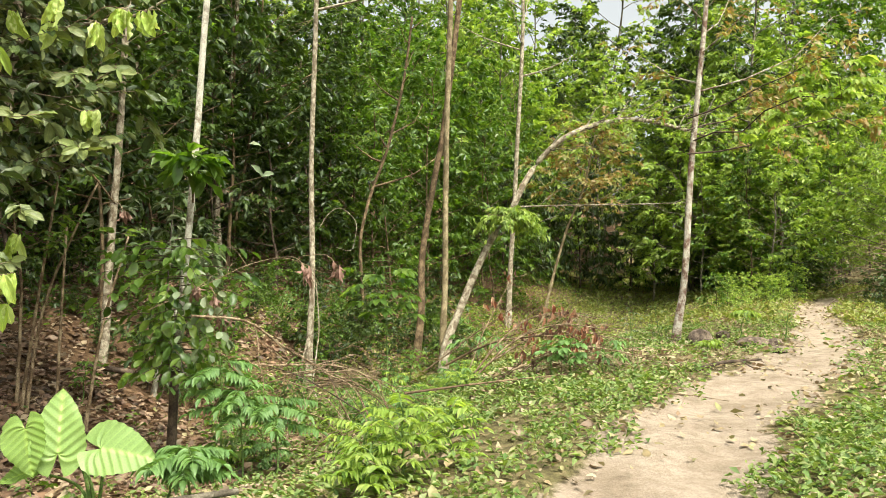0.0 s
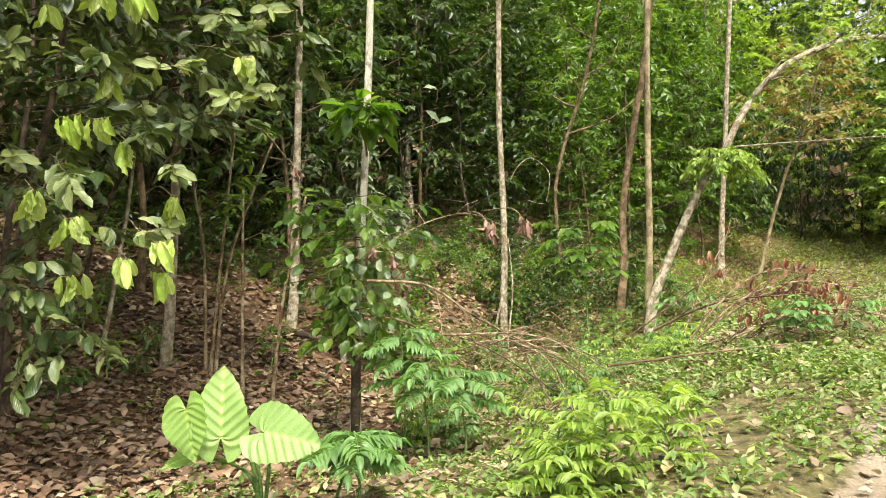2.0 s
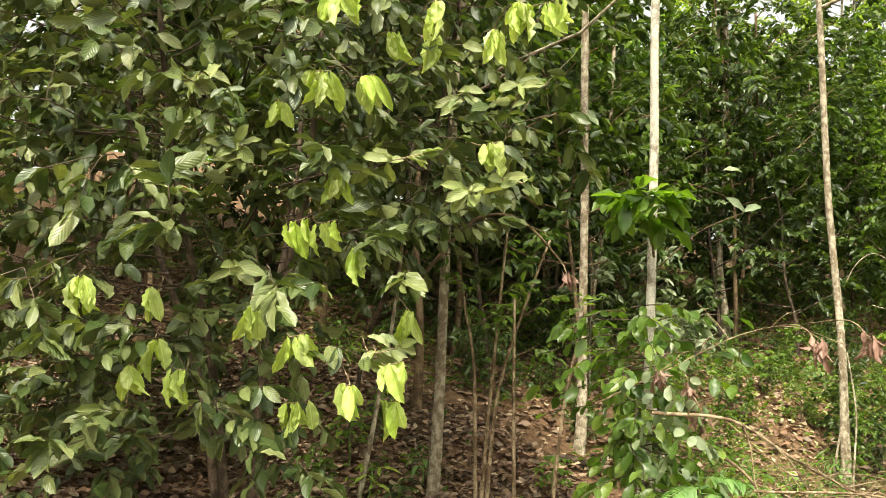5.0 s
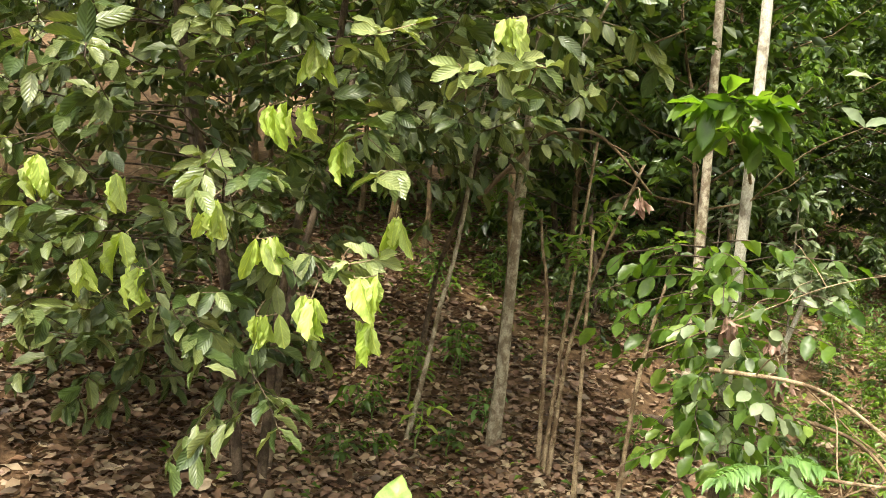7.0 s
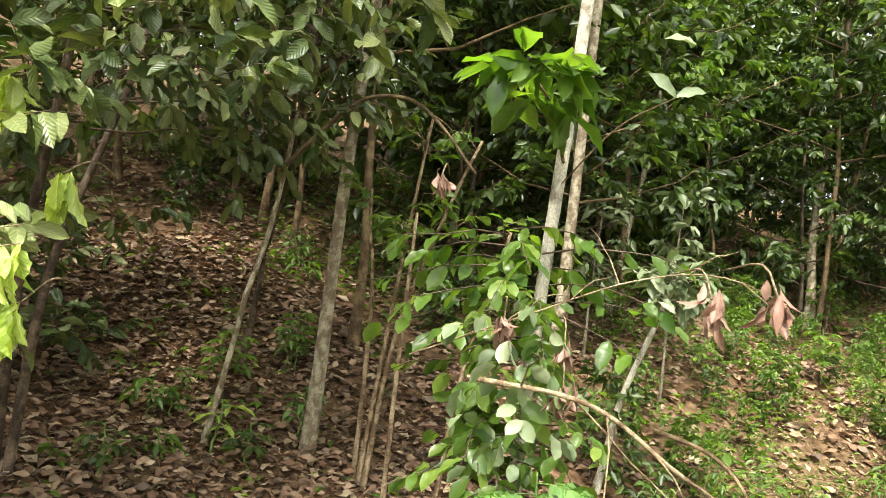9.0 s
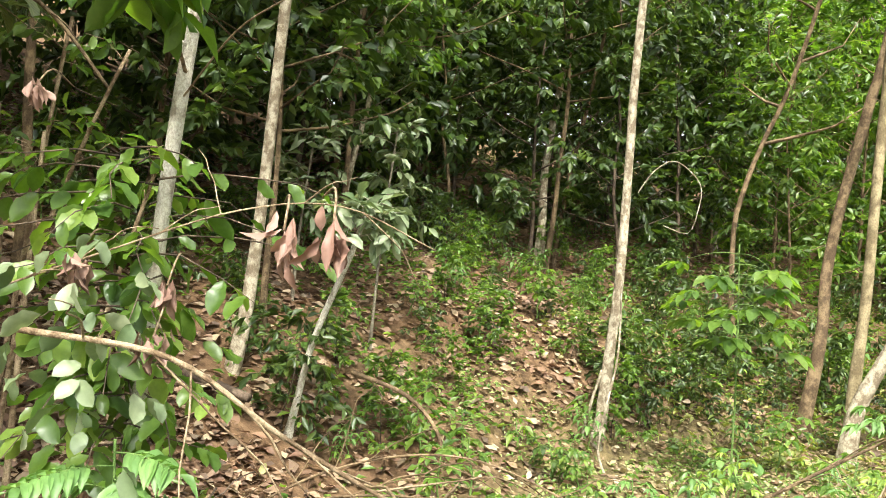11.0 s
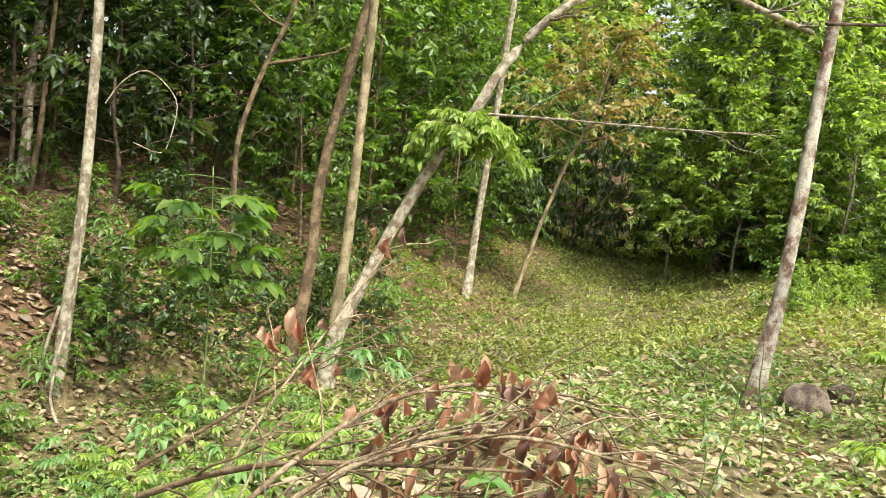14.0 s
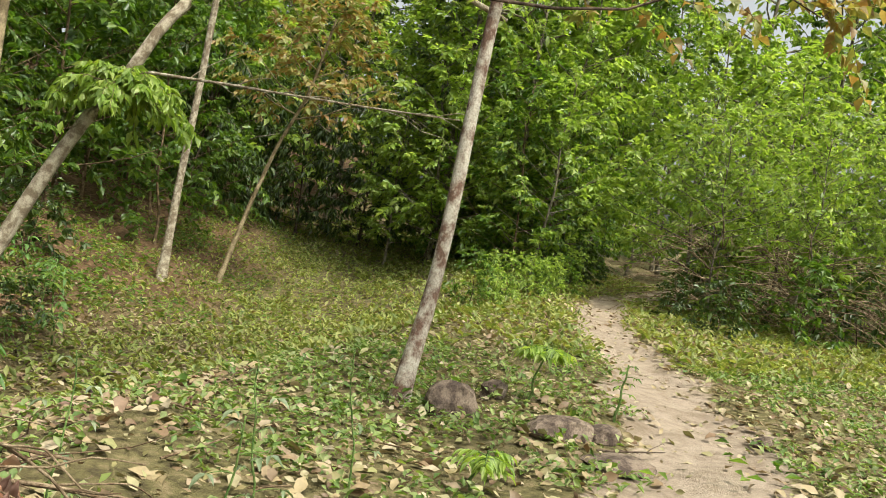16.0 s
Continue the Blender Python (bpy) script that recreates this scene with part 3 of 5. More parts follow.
g = Growth(220)
g.limb((0.3, 0, 3.5), (0.36, -0.92, 0.12), 3.4, 0.015, 12, 0.5, 0, 0.1, rise=0.06, spread=0.8)
part("limb", g.boughs[0], BARK_DARK, tree_j, "dark overhanging limb")
tagged(part("limb_twiggery", merge(g.wood), BARK_DARK, tree_j), kind="stuff")
fan_at, fan_way, fan_len = [], [], []
for w in g.wood:
    for end in (w[0][-1], w[0][len(w[0]) // 2], w[0][-6] + np.array([0.1, 0.05, -0.05])):
        a = g.rng.uniform(0, 6.3)
        for k in range(7):
            fan_at.append(end)
            fan_way.append((math.cos(a + (k - 3) * 0.5), math.sin(a + (k - 3) * 0.5), -0.35))
            fan_len.append(0.22 - 0.02 * abs(k - 3))
part("palmate_foliage", blades(FINE, fan_at, fan_way, np.array([0, 0, 1.0]) + g.rng.normal(0, 0.15, (len(fan_at), 3)), np.array(fan_len), np.array(fan_len) * 0.42), LEAF_LIGHT, tree_j, "bright hand-shaped leaves")

tree_h, line_h = line_tree([(-0.02, 17.9, -1.1), (0.06, 17.95, -0.6), (0.19, 18.05, -0.2), (0.35, 18.1, 0.2), (0.68, 18.15, 1.0), (1.08, 18.15, 1.8), (1.39, 17.95, 2.22), (1.62, 18.0, 2.75), (1.98, 18.1, 3.3), (2.45, 18.0, 3.75), (3.2, 18.2, 4.1), (4.2, 18.6, 4.25), (5.8, 19.2, 4.0)], 0.088, 0.035, BARK_PALE, "leaning pale tree bent over in a long arch", 23, top=None)
g = Growth(24)
for i in range(24):
    a = i * 2.4
    g.limb(line_h[int(np.argmin(np.abs(line_h[:, 2] - 3.35)))] + np.array([0.12, 0.0, 0.1]), (math.cos(a), math.sin(a), 0.5 + 0.5 * (i % 3)), 0.62, 0.012, 7, 0.3, 18, 0.14, rise=-0.75, droop=0.9, sag=0.8)
part("fern_clump", g.leaves(SMALL, 0.42), LEAF_LIGHT, tree_h, "drooping clump of light green pinnate leaves")
tagged(part("clump_twiggery", merge(g.boughs + g.wood), BARK_BROWN, tree_h), kind="stuff")
g = Growth(25)
for k in (0.62, 0.7, 0.78, 0.86, 0.93, 0.99):
    for way in ((0.4, 0.5, 0.5), (0.2, -0.5, -0.1), (0.5, 0.1, 0.2)):
        g.limb(line_h[int((len(line_h) - 1) * k)], way, 1.3, 0.018, 6, 0.55, 9, 0.13)
part("crown", g.leaves(SMALL, 0.45), LEAF_LIGHT, tree_h)
for bough in g.boughs:
    part("limb", bough, BARK_GREY, tree_h)
tagged(part("twiggery", merge(g.wood), BARK_GREY, tree_h), kind="stuff")

line_tree([(-0.02, 18.35, -1.2), (0.0, 18.38, -0.2), (0.03, 18.45, 0.6), (0.03, 18.48, 1.6), (0.03, 18.52, 2.6), (0.04, 18.5, 3.4), (0.04, 18.4, 4.0)], 0.066, 0.05, BARK_TAN, "straight slender tree with smooth tan bark", 26, HIGH, LEAF_MID, top=11)
line_tree([(-0.62, 18.9, -1), (-0.51, 18.91, -0.2), (-0.48, 19.0, 0.4), (-0.5, 19.06, 1.0), (-0.42, 19.07, 1.8), (-0.29, 19.08, 2.6), (-0.15, 19.05, 3.4), (-0.01, 19.0, 4.2)], 0.072, 0.05, BARK_BROWN, "crooked slender tree with flaking brown bark", 27, HIGH, LEAF_MID, top=11)
line_tree([(-1.86, 20.58, -0.46), (-1.93, 20.59, 0.2), (-1.98, 20.6, 0.6), (-2.01, 20.59, 1.3), (-1.99, 20.55, 1.8), (-1.81, 20.61, 2.6), (-1.62, 20.7, 3.2), (-1.4, 20.7, 3.8)], 0.045, 0.028, BARK_BROWN, "thin crooked young tree on the bank", 28, dict(HIGH, low=0.4, reach=1.6), LEAF_MID, top=7)
tree_d, line_d = line_tree([(-2.52, 16.12, -1.3), (-2.49, 16.18, -0.8), (-2.48, 16.22, -0.2), (-2.46, 16.27, 0.5), (-2.46, 16.32, 1.1), (-2.48, 16.38, 1.8), (-2.5, 16.42, 2.5), (-2.5, 16.38, 3.3)], 0.056, 0.04, BARK_PALE, "slender pale tree with a peeling foot and a hanging vine", 29, HIGH, LEAF_MID, top=10)
part("prop_root", tube(curve_points([(-0.16, -0.1, -0.0), (-0.07, -0.1, 0.5), (0.03, -0.08, 0.95)], 0.08), 0.022, 0.016, 7), BARK_PALE, tree_d)
part("vine", tube(curve_points([(0.34, -0.5, -0.2), (0.2, -0.5, 0.12), (0.24, -0.48, 0.6), (0.27, -0.3, 1.2), (0.18, -0.1, 2.0)], 0.08), 0.016, 0.01, 6), BARK_PALE, tree_d)
line_tree([(1.88, 26.1, -1.2), (1.91, 26.16, -0.2), (1.95, 26.15, 1.0), (2.01, 26.15, 2.0), (2.06, 26.15, 3.0), (2.12, 26.1, 4.6)], 0.075, 0.05, BARK_PALE, "straight grey-barked tree at the clearing's edge", 30, HIGH, LEAF_MID, top=11)
line_tree([(2.98, 27.5, -1.3), (3.18, 27.55, -0.4), (3.41, 27.57, 0.6), (3.63, 27.57, 1.4), (3.87, 27.57, 2.2), (4.3, 27.2, 3.4), (4.6, 26.9, 5.0)], 0.055, 0.025, BARK_TAN, "thin leaning tree with yellow and russet leaves", 31, dict(low=0.6, limbs=18, reach=2.0, twigs=8, twig_len=0.6, leaves=14, size=0.19, r=0.02), LEAF_RUSSET, top=None, ratio=0.45)
line_tree([(-5.6, 21.4, 0.7), (-5.63, 21.5, 1.4), (-5.74, 21.68, 2.2), (-5.7, 21.7, 3.0), (-5.55, 21.7, 4.3)], 0.075, 0.05, BARK_PALE, "pale-barked tree on the wooded bank", 32, HIGH, LEAF_DARK, top=10)
line_tree([(-5.4, 21.6, 0.7), (-5.35, 21.7, 1.5), (-5.2, 21.75, 2.7), (-5.0, 21.8, 3.9)], 0.04, 0.025, BARK_BROWN, "thin brown sapling beside a pale tree on the bank", 33, dict(HIGH, reach=1.4), LEAF_DARK, top=8)
line_tree([(-4.93, 12.6, -0.3), (-4.92, 12.72, 0.2), (-4.92, 12.8, 0.8), (-4.88, 12.82, 1.6), (-4.8, 12.78, 2.4), (-4.74, 12.77, 3.2), (-4.68, 12.8, 4.6)], 0.055, 0.042, BARK_PALE, "slender tree with mottled pale bark", 34, HIGH, LEAF_DARK, top=10)
line_tree([(-5.38, 10.03, -0.5), (-5.27, 10.0, 0.2), (-5.16, 9.97, 1.0), (-5.08, 9.97, 1.8), (-5.02, 10.0, 2.6), (-4.98, 10.05, 3.2)], 0.05, 0.04, BARK_PALE, "slender tree with pale scaly bark on the litter", 35, dict(HIGH, low=0.4, reach=2.0), LEAF_DARK, top=9)
line_tree([(-5.72, 9.25, -0.3), (-5.52, 9.34, 0.6), (-5.45, 9.38, 1.0), (-5.42, 9.5, 1.4), (-5.35, 9.6, 2.1)], 0.022, 0.016, BARK_PALE, "thin grey sapling rising from leaf litter", 36, dict(HIGH, low=0.5, reach=1.5), LEAF_DARK, top=6)
line_tree([(-6.55, 10.1, -0.1), (-6.32, 10.08, 1.0), (-6.12, 10.01, 1.4), (-5.7, 9.83, 1.85), (-5.35, 9.65, 2.2)], 0.026, 0.018, BARK_DARK, "thin dark sapling leaning beside another", 37, dict(HIGH, low=0.5, reach=1.2), LEAF_DARK, top=5)

# leaning tree with sprays of large leaves
tree_p, line_p = line_tree([(-6.4, 16.0, 0.5), (-6.15, 16.0, 2.0), (-5.9, 16.0, 3.1), (-5.75, 16.0, 4.3), (-5.6, 16.1, 6.0)], 0.042, 0.025, BARK_PALE, "slender pale tree with sprays of large leaves", 136, None, top=None)
g = Growth(137)
for i in range(20):
    a = i * 2.4
    k = int(len(line_p) * (0.5 + 0.5 * i / 20))
    g.limb(line_p[min(k, len(line_p) - 1)], (math.cos(a) + 0.35, math.sin(a) - 0.35, 0.1), 1.1, 0.01, 6, 0.3, 9, 0.17, rise=-0.1, droop=0.4)
for bough in g.boughs:
    part("limb", bough, BARK_DARK, tree_p)
tagged(part("twiggery", merge(g.wood), BARK_DARK, tree_p), kind="stuff")
part("crown", g.leaves(OBOVATE, 0.42), LEAF_MID, tree_p)
for k, (x, y, top_z) in enumerate([(-4.6, 14.4, 2.3), (-5.4, 14.0, 2.2)]):
    z = float(ground_z(x, y))
    line_tree([(x, y, z), (x + 0.05, y, (z + top_z) / 2), (x + 0.12, y + 0.05, top_z)], 0.018, 0.01, BARK_GREY, "thin sapling with whorls of silvery green leaves", 140 + k, dict(low=0.5, limbs=9, reach=0.35, twigs=3, twig_len=0.2, leaves=5, size=0.19, r=0.006), LEAF_GREY, OBOVATE, 0.32, name="sapling", category="sapling", top=None, group="silvery saplings")

# the white-stemmed tree, its foot dark and grown over
tree_b, line_b = line_tree([(-2.95, 9.66, -1.0), (-2.88, 9.66, 0.3), (-2.8, 9.66, 1.2), (-2.75, 9.68, 1.8), (-2.72, 9.73, 2.4), (-2.69, 9.77, 3.0), (-2.64, 9.77, 3.8), (-2.6, 9.8, 4.4)], 0.041, 0.032, BARK_WHITE, "straight white-barked tree overgrown with broad-leaved climbers", 38, HIGH, LEAF_DARK, top=10)
part("dark_foot", tube(line_b[:int(len(line_b) * 0.15)] + np.array([0, -0.012, 0]), 0.058, 0.05, 10, 0.1), BARK_DARK, tree_b, "dark lower trunk")
g = Growth(39)
for i in range(64):
    h = 1.15 + 1.5 * (i / 64) ** 1.1
    a = i * 2.4
    g.twig(np.array([0.1 + 0.12 * math.sin(i), -0.15 - 0.12 * math.cos(i * 1.7), h]), (math.cos(a) - 0.1, math.sin(a) - 0.35, 0.2), 0.8 * g.rng.uniform(0.2, 1.35), 0.006, 7, 0.16, droop=0.5, sag=0.35)
part("climber_foliage", g.leaves(ROUND, 0.5), LEAF_MID, tree_b, "dark glossy climber leaves")
tagged(part("climber_stem", merge(g.wood), BARK_DARK, tree_b), kind="stuff")
g = Growth(40)
for i in range(12):
    a = i * 2.4
    g.twig((0.36, -0.45, 3.42 + 0.02 * (i % 5)), (math.cos(a), math.sin(a), g.rng.uniform(-0.6, 0.9)), 0.26, 0.006, 6, 0.27, droop=0.3, bare=0.4)
part("rosette_stalk", tube(curve_points([(0.22, 0.05, 3.0), (0.3, -0.2, 3.3), (0.36, -0.45, 3.42)], 0.06), 0.012, 0.008, 6), BARK_BROWN, tree_b)
part("leaf_rosette", g.leaves(OBOVATE, 0.4), LEAF_MID, tree_b, "rosette of long bright green leaves")
g = Growth(41)
for i in range(14):
    h = 1.45 + 0.06 * i
    a = i * 2.4
    g.twig((0.6, -0.8, h), (math.cos(a) + 0.1, math.sin(a) - 0.1, 0.05), 0.34, 0.006, 3, 0.13, droop=0.6)
part("pale_foliage", g.leaves(ROUND, 0.6), LEAF_GREY, tree_b, "pale silvery leaves among the climbers")


part("white_leaves", blades(OBOVATE, [(1.04, -0.2, 3.32), (1.06, -0.19, 3.32), (0.85, 0.0, 3.7)], [(0.6, 0.6, 0.35), (-0.3, -0.5, 0.5), (0.7, 0.7, 0.1)], [(0.4, -0.8, 0.5), (0.4, -0.8, 0.5), (0.2, -0.7, 0.7)], 0.19, 0.07), LEAF_GREY, tree_b, "pair of whitish leaves")
part("white_leaf_stalk", tube(curve_points([(0.2, 0.02, 2.9), (0.65, -0.1, 3.2), (1.05, -0.2, 3.32)], 0.08), 0.006, 0.004, 5), TWIG, tree_b)


# ---- the broad-leaved bush with lime new leaves ----
bush = thing("broadleaf_bush", -5.6, 7.6, float(ground_z(-5.6, 7.6)), "large dark broad-leaved bush with drooping lime-green young leaves", "bush")
foot = np.array([-5.6, 7.6, float(ground_z(-5.6, 7.6))])
g = Growth(51)
for i in range(4):
    a = i * 1.7
    stem = curve_points([(0.15 * math.cos(a), 0.15 * math.sin(a), -0.05), (0.35 * math.cos(a), 0.35 * math.sin(a), 1.4), (0.9 * math.cos(a), 0.9 * math.sin(a), 3.0), (1.2 * math.cos(a), 1.2 * math.sin(a), 5.0)], 0.2)
    part("stem", tube(stem, 0.04, 0.016, 8, 0.06), BARK_DARK, bush)
for i in range(170):
    s = (i + 0.5) / 170
    a = i * 2.4
    h = 0.7 + 5.2 * s
    reach = (1.5 + 0.75 * math.sin(math.pi * s)) * g.rng.uniform(0.75, 1.1)
    out = np.array([math.cos(a), math.sin(a), 0.12])
    if h < 2.3 and out[1] > -0.25 and out[0] > -0.6:
        continue
    g.limb(np.array([0.5 * math.cos(a), 0.5 * math.sin(a), h]), out, reach, 0.009, 8, 0.5, 10, 0.18, rise=-0.06, droop=0.4, sag=0.25, first=0.25)
part("dark_foliage", g.leaves(ROUND, 0.42), LEAF_BROAD, bush, "dark dusty green obovate leaves, sheen in their paler tones")
tagged(part("branchwork", merge(g.boughs + g.wood), BARK_DARK, bush), kind="stuff")
LIME = [(-4.15, 6.13, 3.79), (-4.12, 6.36, 3.83), (-3.77, 6.82, 3.91), (-3.61, 6.62, 3.46), (-3.81, 6.69, 3.01), (-3.57, 6.55, 2.92), (-3.53, 6.79, 2.93), (-4.01, 6.64, 2.82), (-3.58, 6.64, 2.35), (-3.38, 7.0, 3.25), (-2.99, 6.97, 3.35), (-3.14, 7.06, 3.17), (-2.86, 7.47, 3.27), (-2.6, 7.35, 3.35), (-2.53, 7.61, 3.41), (-2.97, 7.4, 2.51), (-3.96, 6.58, 2.04), (-3.7, 6.6, 2.01), (-3.65, 6.9, 1.86), (-4.9, 5.69, 1.72), (-4.62, 6.1, 1.65), (-3.98, 6.25, 1.51), (-3.87, 6.54, 1.32), (-4.68, 6.16, 1.33), (-3.36, 6.8, 1.13), (-3.35, 7.02, 1.45), (-3.5, 6.6, 1.02), (-3.35, 6.91, 0.9), (-4.02, 6.64, 0.9), (-4.59, 5.91, 1.18), (-4.48, 6.2, 1.14)]
DULL = [(-4.19, 6.1, 2.71), (-4.12, 6.36, 2.63), (-4.16, 6.53, 2.52), (-3.37, 6.8, 2.48), (-2.73, 7.46, 2.34), (-2.86, 7.06, 2.23), (-3.49, 6.81, 1.31), (-4.34, 6.41, 1.84), (-4.48, 6.0, 3.8), (-4.08, 6.49, 3.54), (-4.27, 6.05, 2.99), (-2.53, 7.51, 2.96), (-2.93, 7.11, 2.84), (-4.9, 6.1, 1.0)]
lime_meshes = [raw_mesh("leaf", *blade(9, 0.55, 0.52, f, d, 0.14)[:2], LEAF_NEW, blade(9, 0.55, 0.52)[2]) for f, d in ((0.3, 0.1), (0.5, 0.25), (0.2, 0.4))]
dull_meshes = [raw_mesh("leaf", *blade(7, 0.56, 0.52, f, d, 0.1)[:2], LEAF_DULL, blade(7, 0.58)[2]) for f, d in ((0.2, 0.15), (0.3, 0.3))]
r = random.Random(5)


def hang_leaf(mesh, at, way, normal, length, width, parent, origin):
    way, normal = Vector(way).normalized(), Vector(normal)
    side = way.cross(normal).normalized()
    up = side.cross(way)
    m = Matrix.Identity(4)
    for i in range(3):
        m[i][0], m[i][1], m[i][2], m[i][3] = side[i] * width, way[i] * length, up[i] * length, at[i] - origin[i]
    ob = new("leaf", mesh)
    ob.parent = parent
    ob.matrix_basis = m
    return ob


for spots, meshes, drop, count in ((LIME, lime_meshes, 1.4, (5, 9)), (DULL, dull_meshes, 0.2, (7, 10))):
    for c in spots:
        c = np.array(c) + np.array([r.uniform(-0.04, 0.04), r.uniform(-0.04, 0.04), 0.13 if drop > 1 else 0.02])
        n = r.randint(*count)
        head = r.uniform(0, 6.3)
        run = np.array([0.8 * math.cos(head) + 0.2, 0.5 * math.sin(head), 0.12]) * (0.16 if drop > 1 else 0.34)
        back = c + np.array([-0.55, 0.5, 0.05])
        spray = part("twig", tube(curve_points([back - foot, (back + c) / 2 + np.array([0, 0, 0.07]) - foot, c - foot, c + run - foot], 0.07), 0.006, 0.003, 5), TWIG, bush)
        for i in range(n):
            at = c + run * (i / n) + np.array([r.uniform(-0.03, 0.03), r.uniform(-0.03, 0.03), 0])
            a = r.uniform(0, 6.3)
            way = (0.42 * math.cos(a) + run[0], 0.42 * math.sin(a) + run[1], -drop + r.uniform(-0.1, 0.4))
            hang_leaf(r.choice(meshes), at, way, (0.4 + r.uniform(-0.9, 0.9), -0.6 + r.uniform(-0.9, 0.7), 0.35), r.uniform(0.13, 0.27) if drop > 1 else r.uniform(0.12, 0.2), r.uniform(0.055, 0.092) if drop > 1 else r.uniform(0.05, 0.08), spray, foot)

# bare poles beside it
for k, line in enumerate([[(-4.91, 10.19, -0.6), (-4.75, 10.25, 0.7), (-4.57, 10.31, 1.98), (-4.5, 10.35, 2.5)], [(-4.86, 10.21, -0.6), (-4.67, 10.28, 0.76), (-4.31, 10.4, 1.77), (-4.1, 10.5, 2.3)], [(-4.95, 10.19, -0.6), (-4.9, 10.2, 1.03), (-4.96, 10.18, 1.55), (-5.0, 10.2, 1.9)], [(-4.4, 10.0, -0.6), (-4.35, 10.02, 0.6), (-4.3, 10.05, 1.7)], [(-4.2, 10.3, -0.6), (-4.0, 10.35, 0.5), (-3.75, 10.5, 1.6)]]):
    line_tree(line, 0.022, 0.012, TWIG, "thin bare pole-like stem rising from litter", 60 + k, dict(low=0.7, limbs=3, reach=0.4, twigs=3, twig_len=0.25, leaves=5, size=0.13, r=0.006), LEAF_MID, top=None, name="sapling", category="sapling", group="bare poles", template=OBOVATE)
line_tree([(-4.15, 12.5, -0.6), (-3.97, 12.5, 0.1), (-3.8, 12.5, 0.55), (-3.6, 12.5, 1.0), (-3.5, 12.5, 1.32)], 0.032, 0.022, BARK_WHITE, "small leaning pale sapling with a rosette of broad leaves", 66, dict(low=0.86, limbs=9, reach=0.4, twigs=3, twig_len=0.2, leaves=4, size=0.22, r=0.008), LEAF_GREY, OBOVATE, 0.36, name="sapling", category="sapling", top=None)


# ---- plants near the path ----
def alocasia():
    x, y = -2.52, 6.6
    z0 = float(ground_z(x, y))
    root = thing("elephant_ear_plant", x, y, z0, "elephant ear plant with huge pale green heart-shaped leaves", "plant")
    rows, cols = 44, 10
    vs, us, fs = [], [], []
    for i in range(rows + 1):
        t = i / rows
        y_ = -0.3 + 1.3 * t
        w = 0.46 * (max(0.0, 1 - ((t - 0.34) / 0.66) ** 1.8) ** 0.85 if t > 0.34 else max(0.0, 1 - ((0.34 - t) / 0.355) ** 2.2) ** 0.5)
        for j in range(-cols, cols + 1):
            s = j / cols
            notch = 0.34 * max(0.0, 1 - t / 0.26) * (1 - abs(s)) ** 1.5
            margin = 1 + 0.025 * math.sin(t * 58) * abs(s) ** 4
            vs.append((s * w * margin, y_ + notch, 0.1 * abs(s) * w / 0.46 - 0.2 * max(0, t - 0.2) ** 2 + 0.03 * math.sin(t * 11 + 2 * s) * abs(s) ** 2 + 0.012 * math.sin((y_ - 0.75 * abs(s * w)) * 40)))
            us.append((s * w, y_))
    n = 2 * cols + 1
    for i in range(rows):
        for j in range(2 * cols):
            a = i * n + j
            fs += [(a, a + 1, a + n + 1), (a, a + n + 1, a + n)]
    me = raw_mesh("leaf", vs, fs, LEAF_ALOCASIA, us)
    o = Vector((x, y, z0))
    specs = [((-2.76, 6.5, -0.08), (0.0, 0.15, 1.0), (0.35, -1.0, 0.2), 0.5, 0.43), ((-2.98, 6.45, 0.14), (0.22, -0.3, -0.85), (-0.25, -0.9, 0.3), 0.36, 0.43), ((-2.45, 6.5, -0.02), (0.92, -0.1, -0.1), (-0.05, -0.8, 0.5), 0.44, 0.46), ((-3.0, 6.6, -0.22), (-0.8, -0.3, -0.2), (0, -0.4, 0.9), 0.26, 0.26)]
    for at, way, nor, length, width in specs:
        leaf = hang_leaf(me, at, way, nor, length, width, root, o)
        mid = Vector(at) - o
        part("stalk", tube(curve_points([(0, 0, 0), (mid.x * 0.35, mid.y * 0.35 + 0.12, mid.z * 0.65), (mid.x, mid.y + 0.015, mid.z)], 0.06), 0.016, 0.009, 7), STEM_GREEN, root)


alocasia()


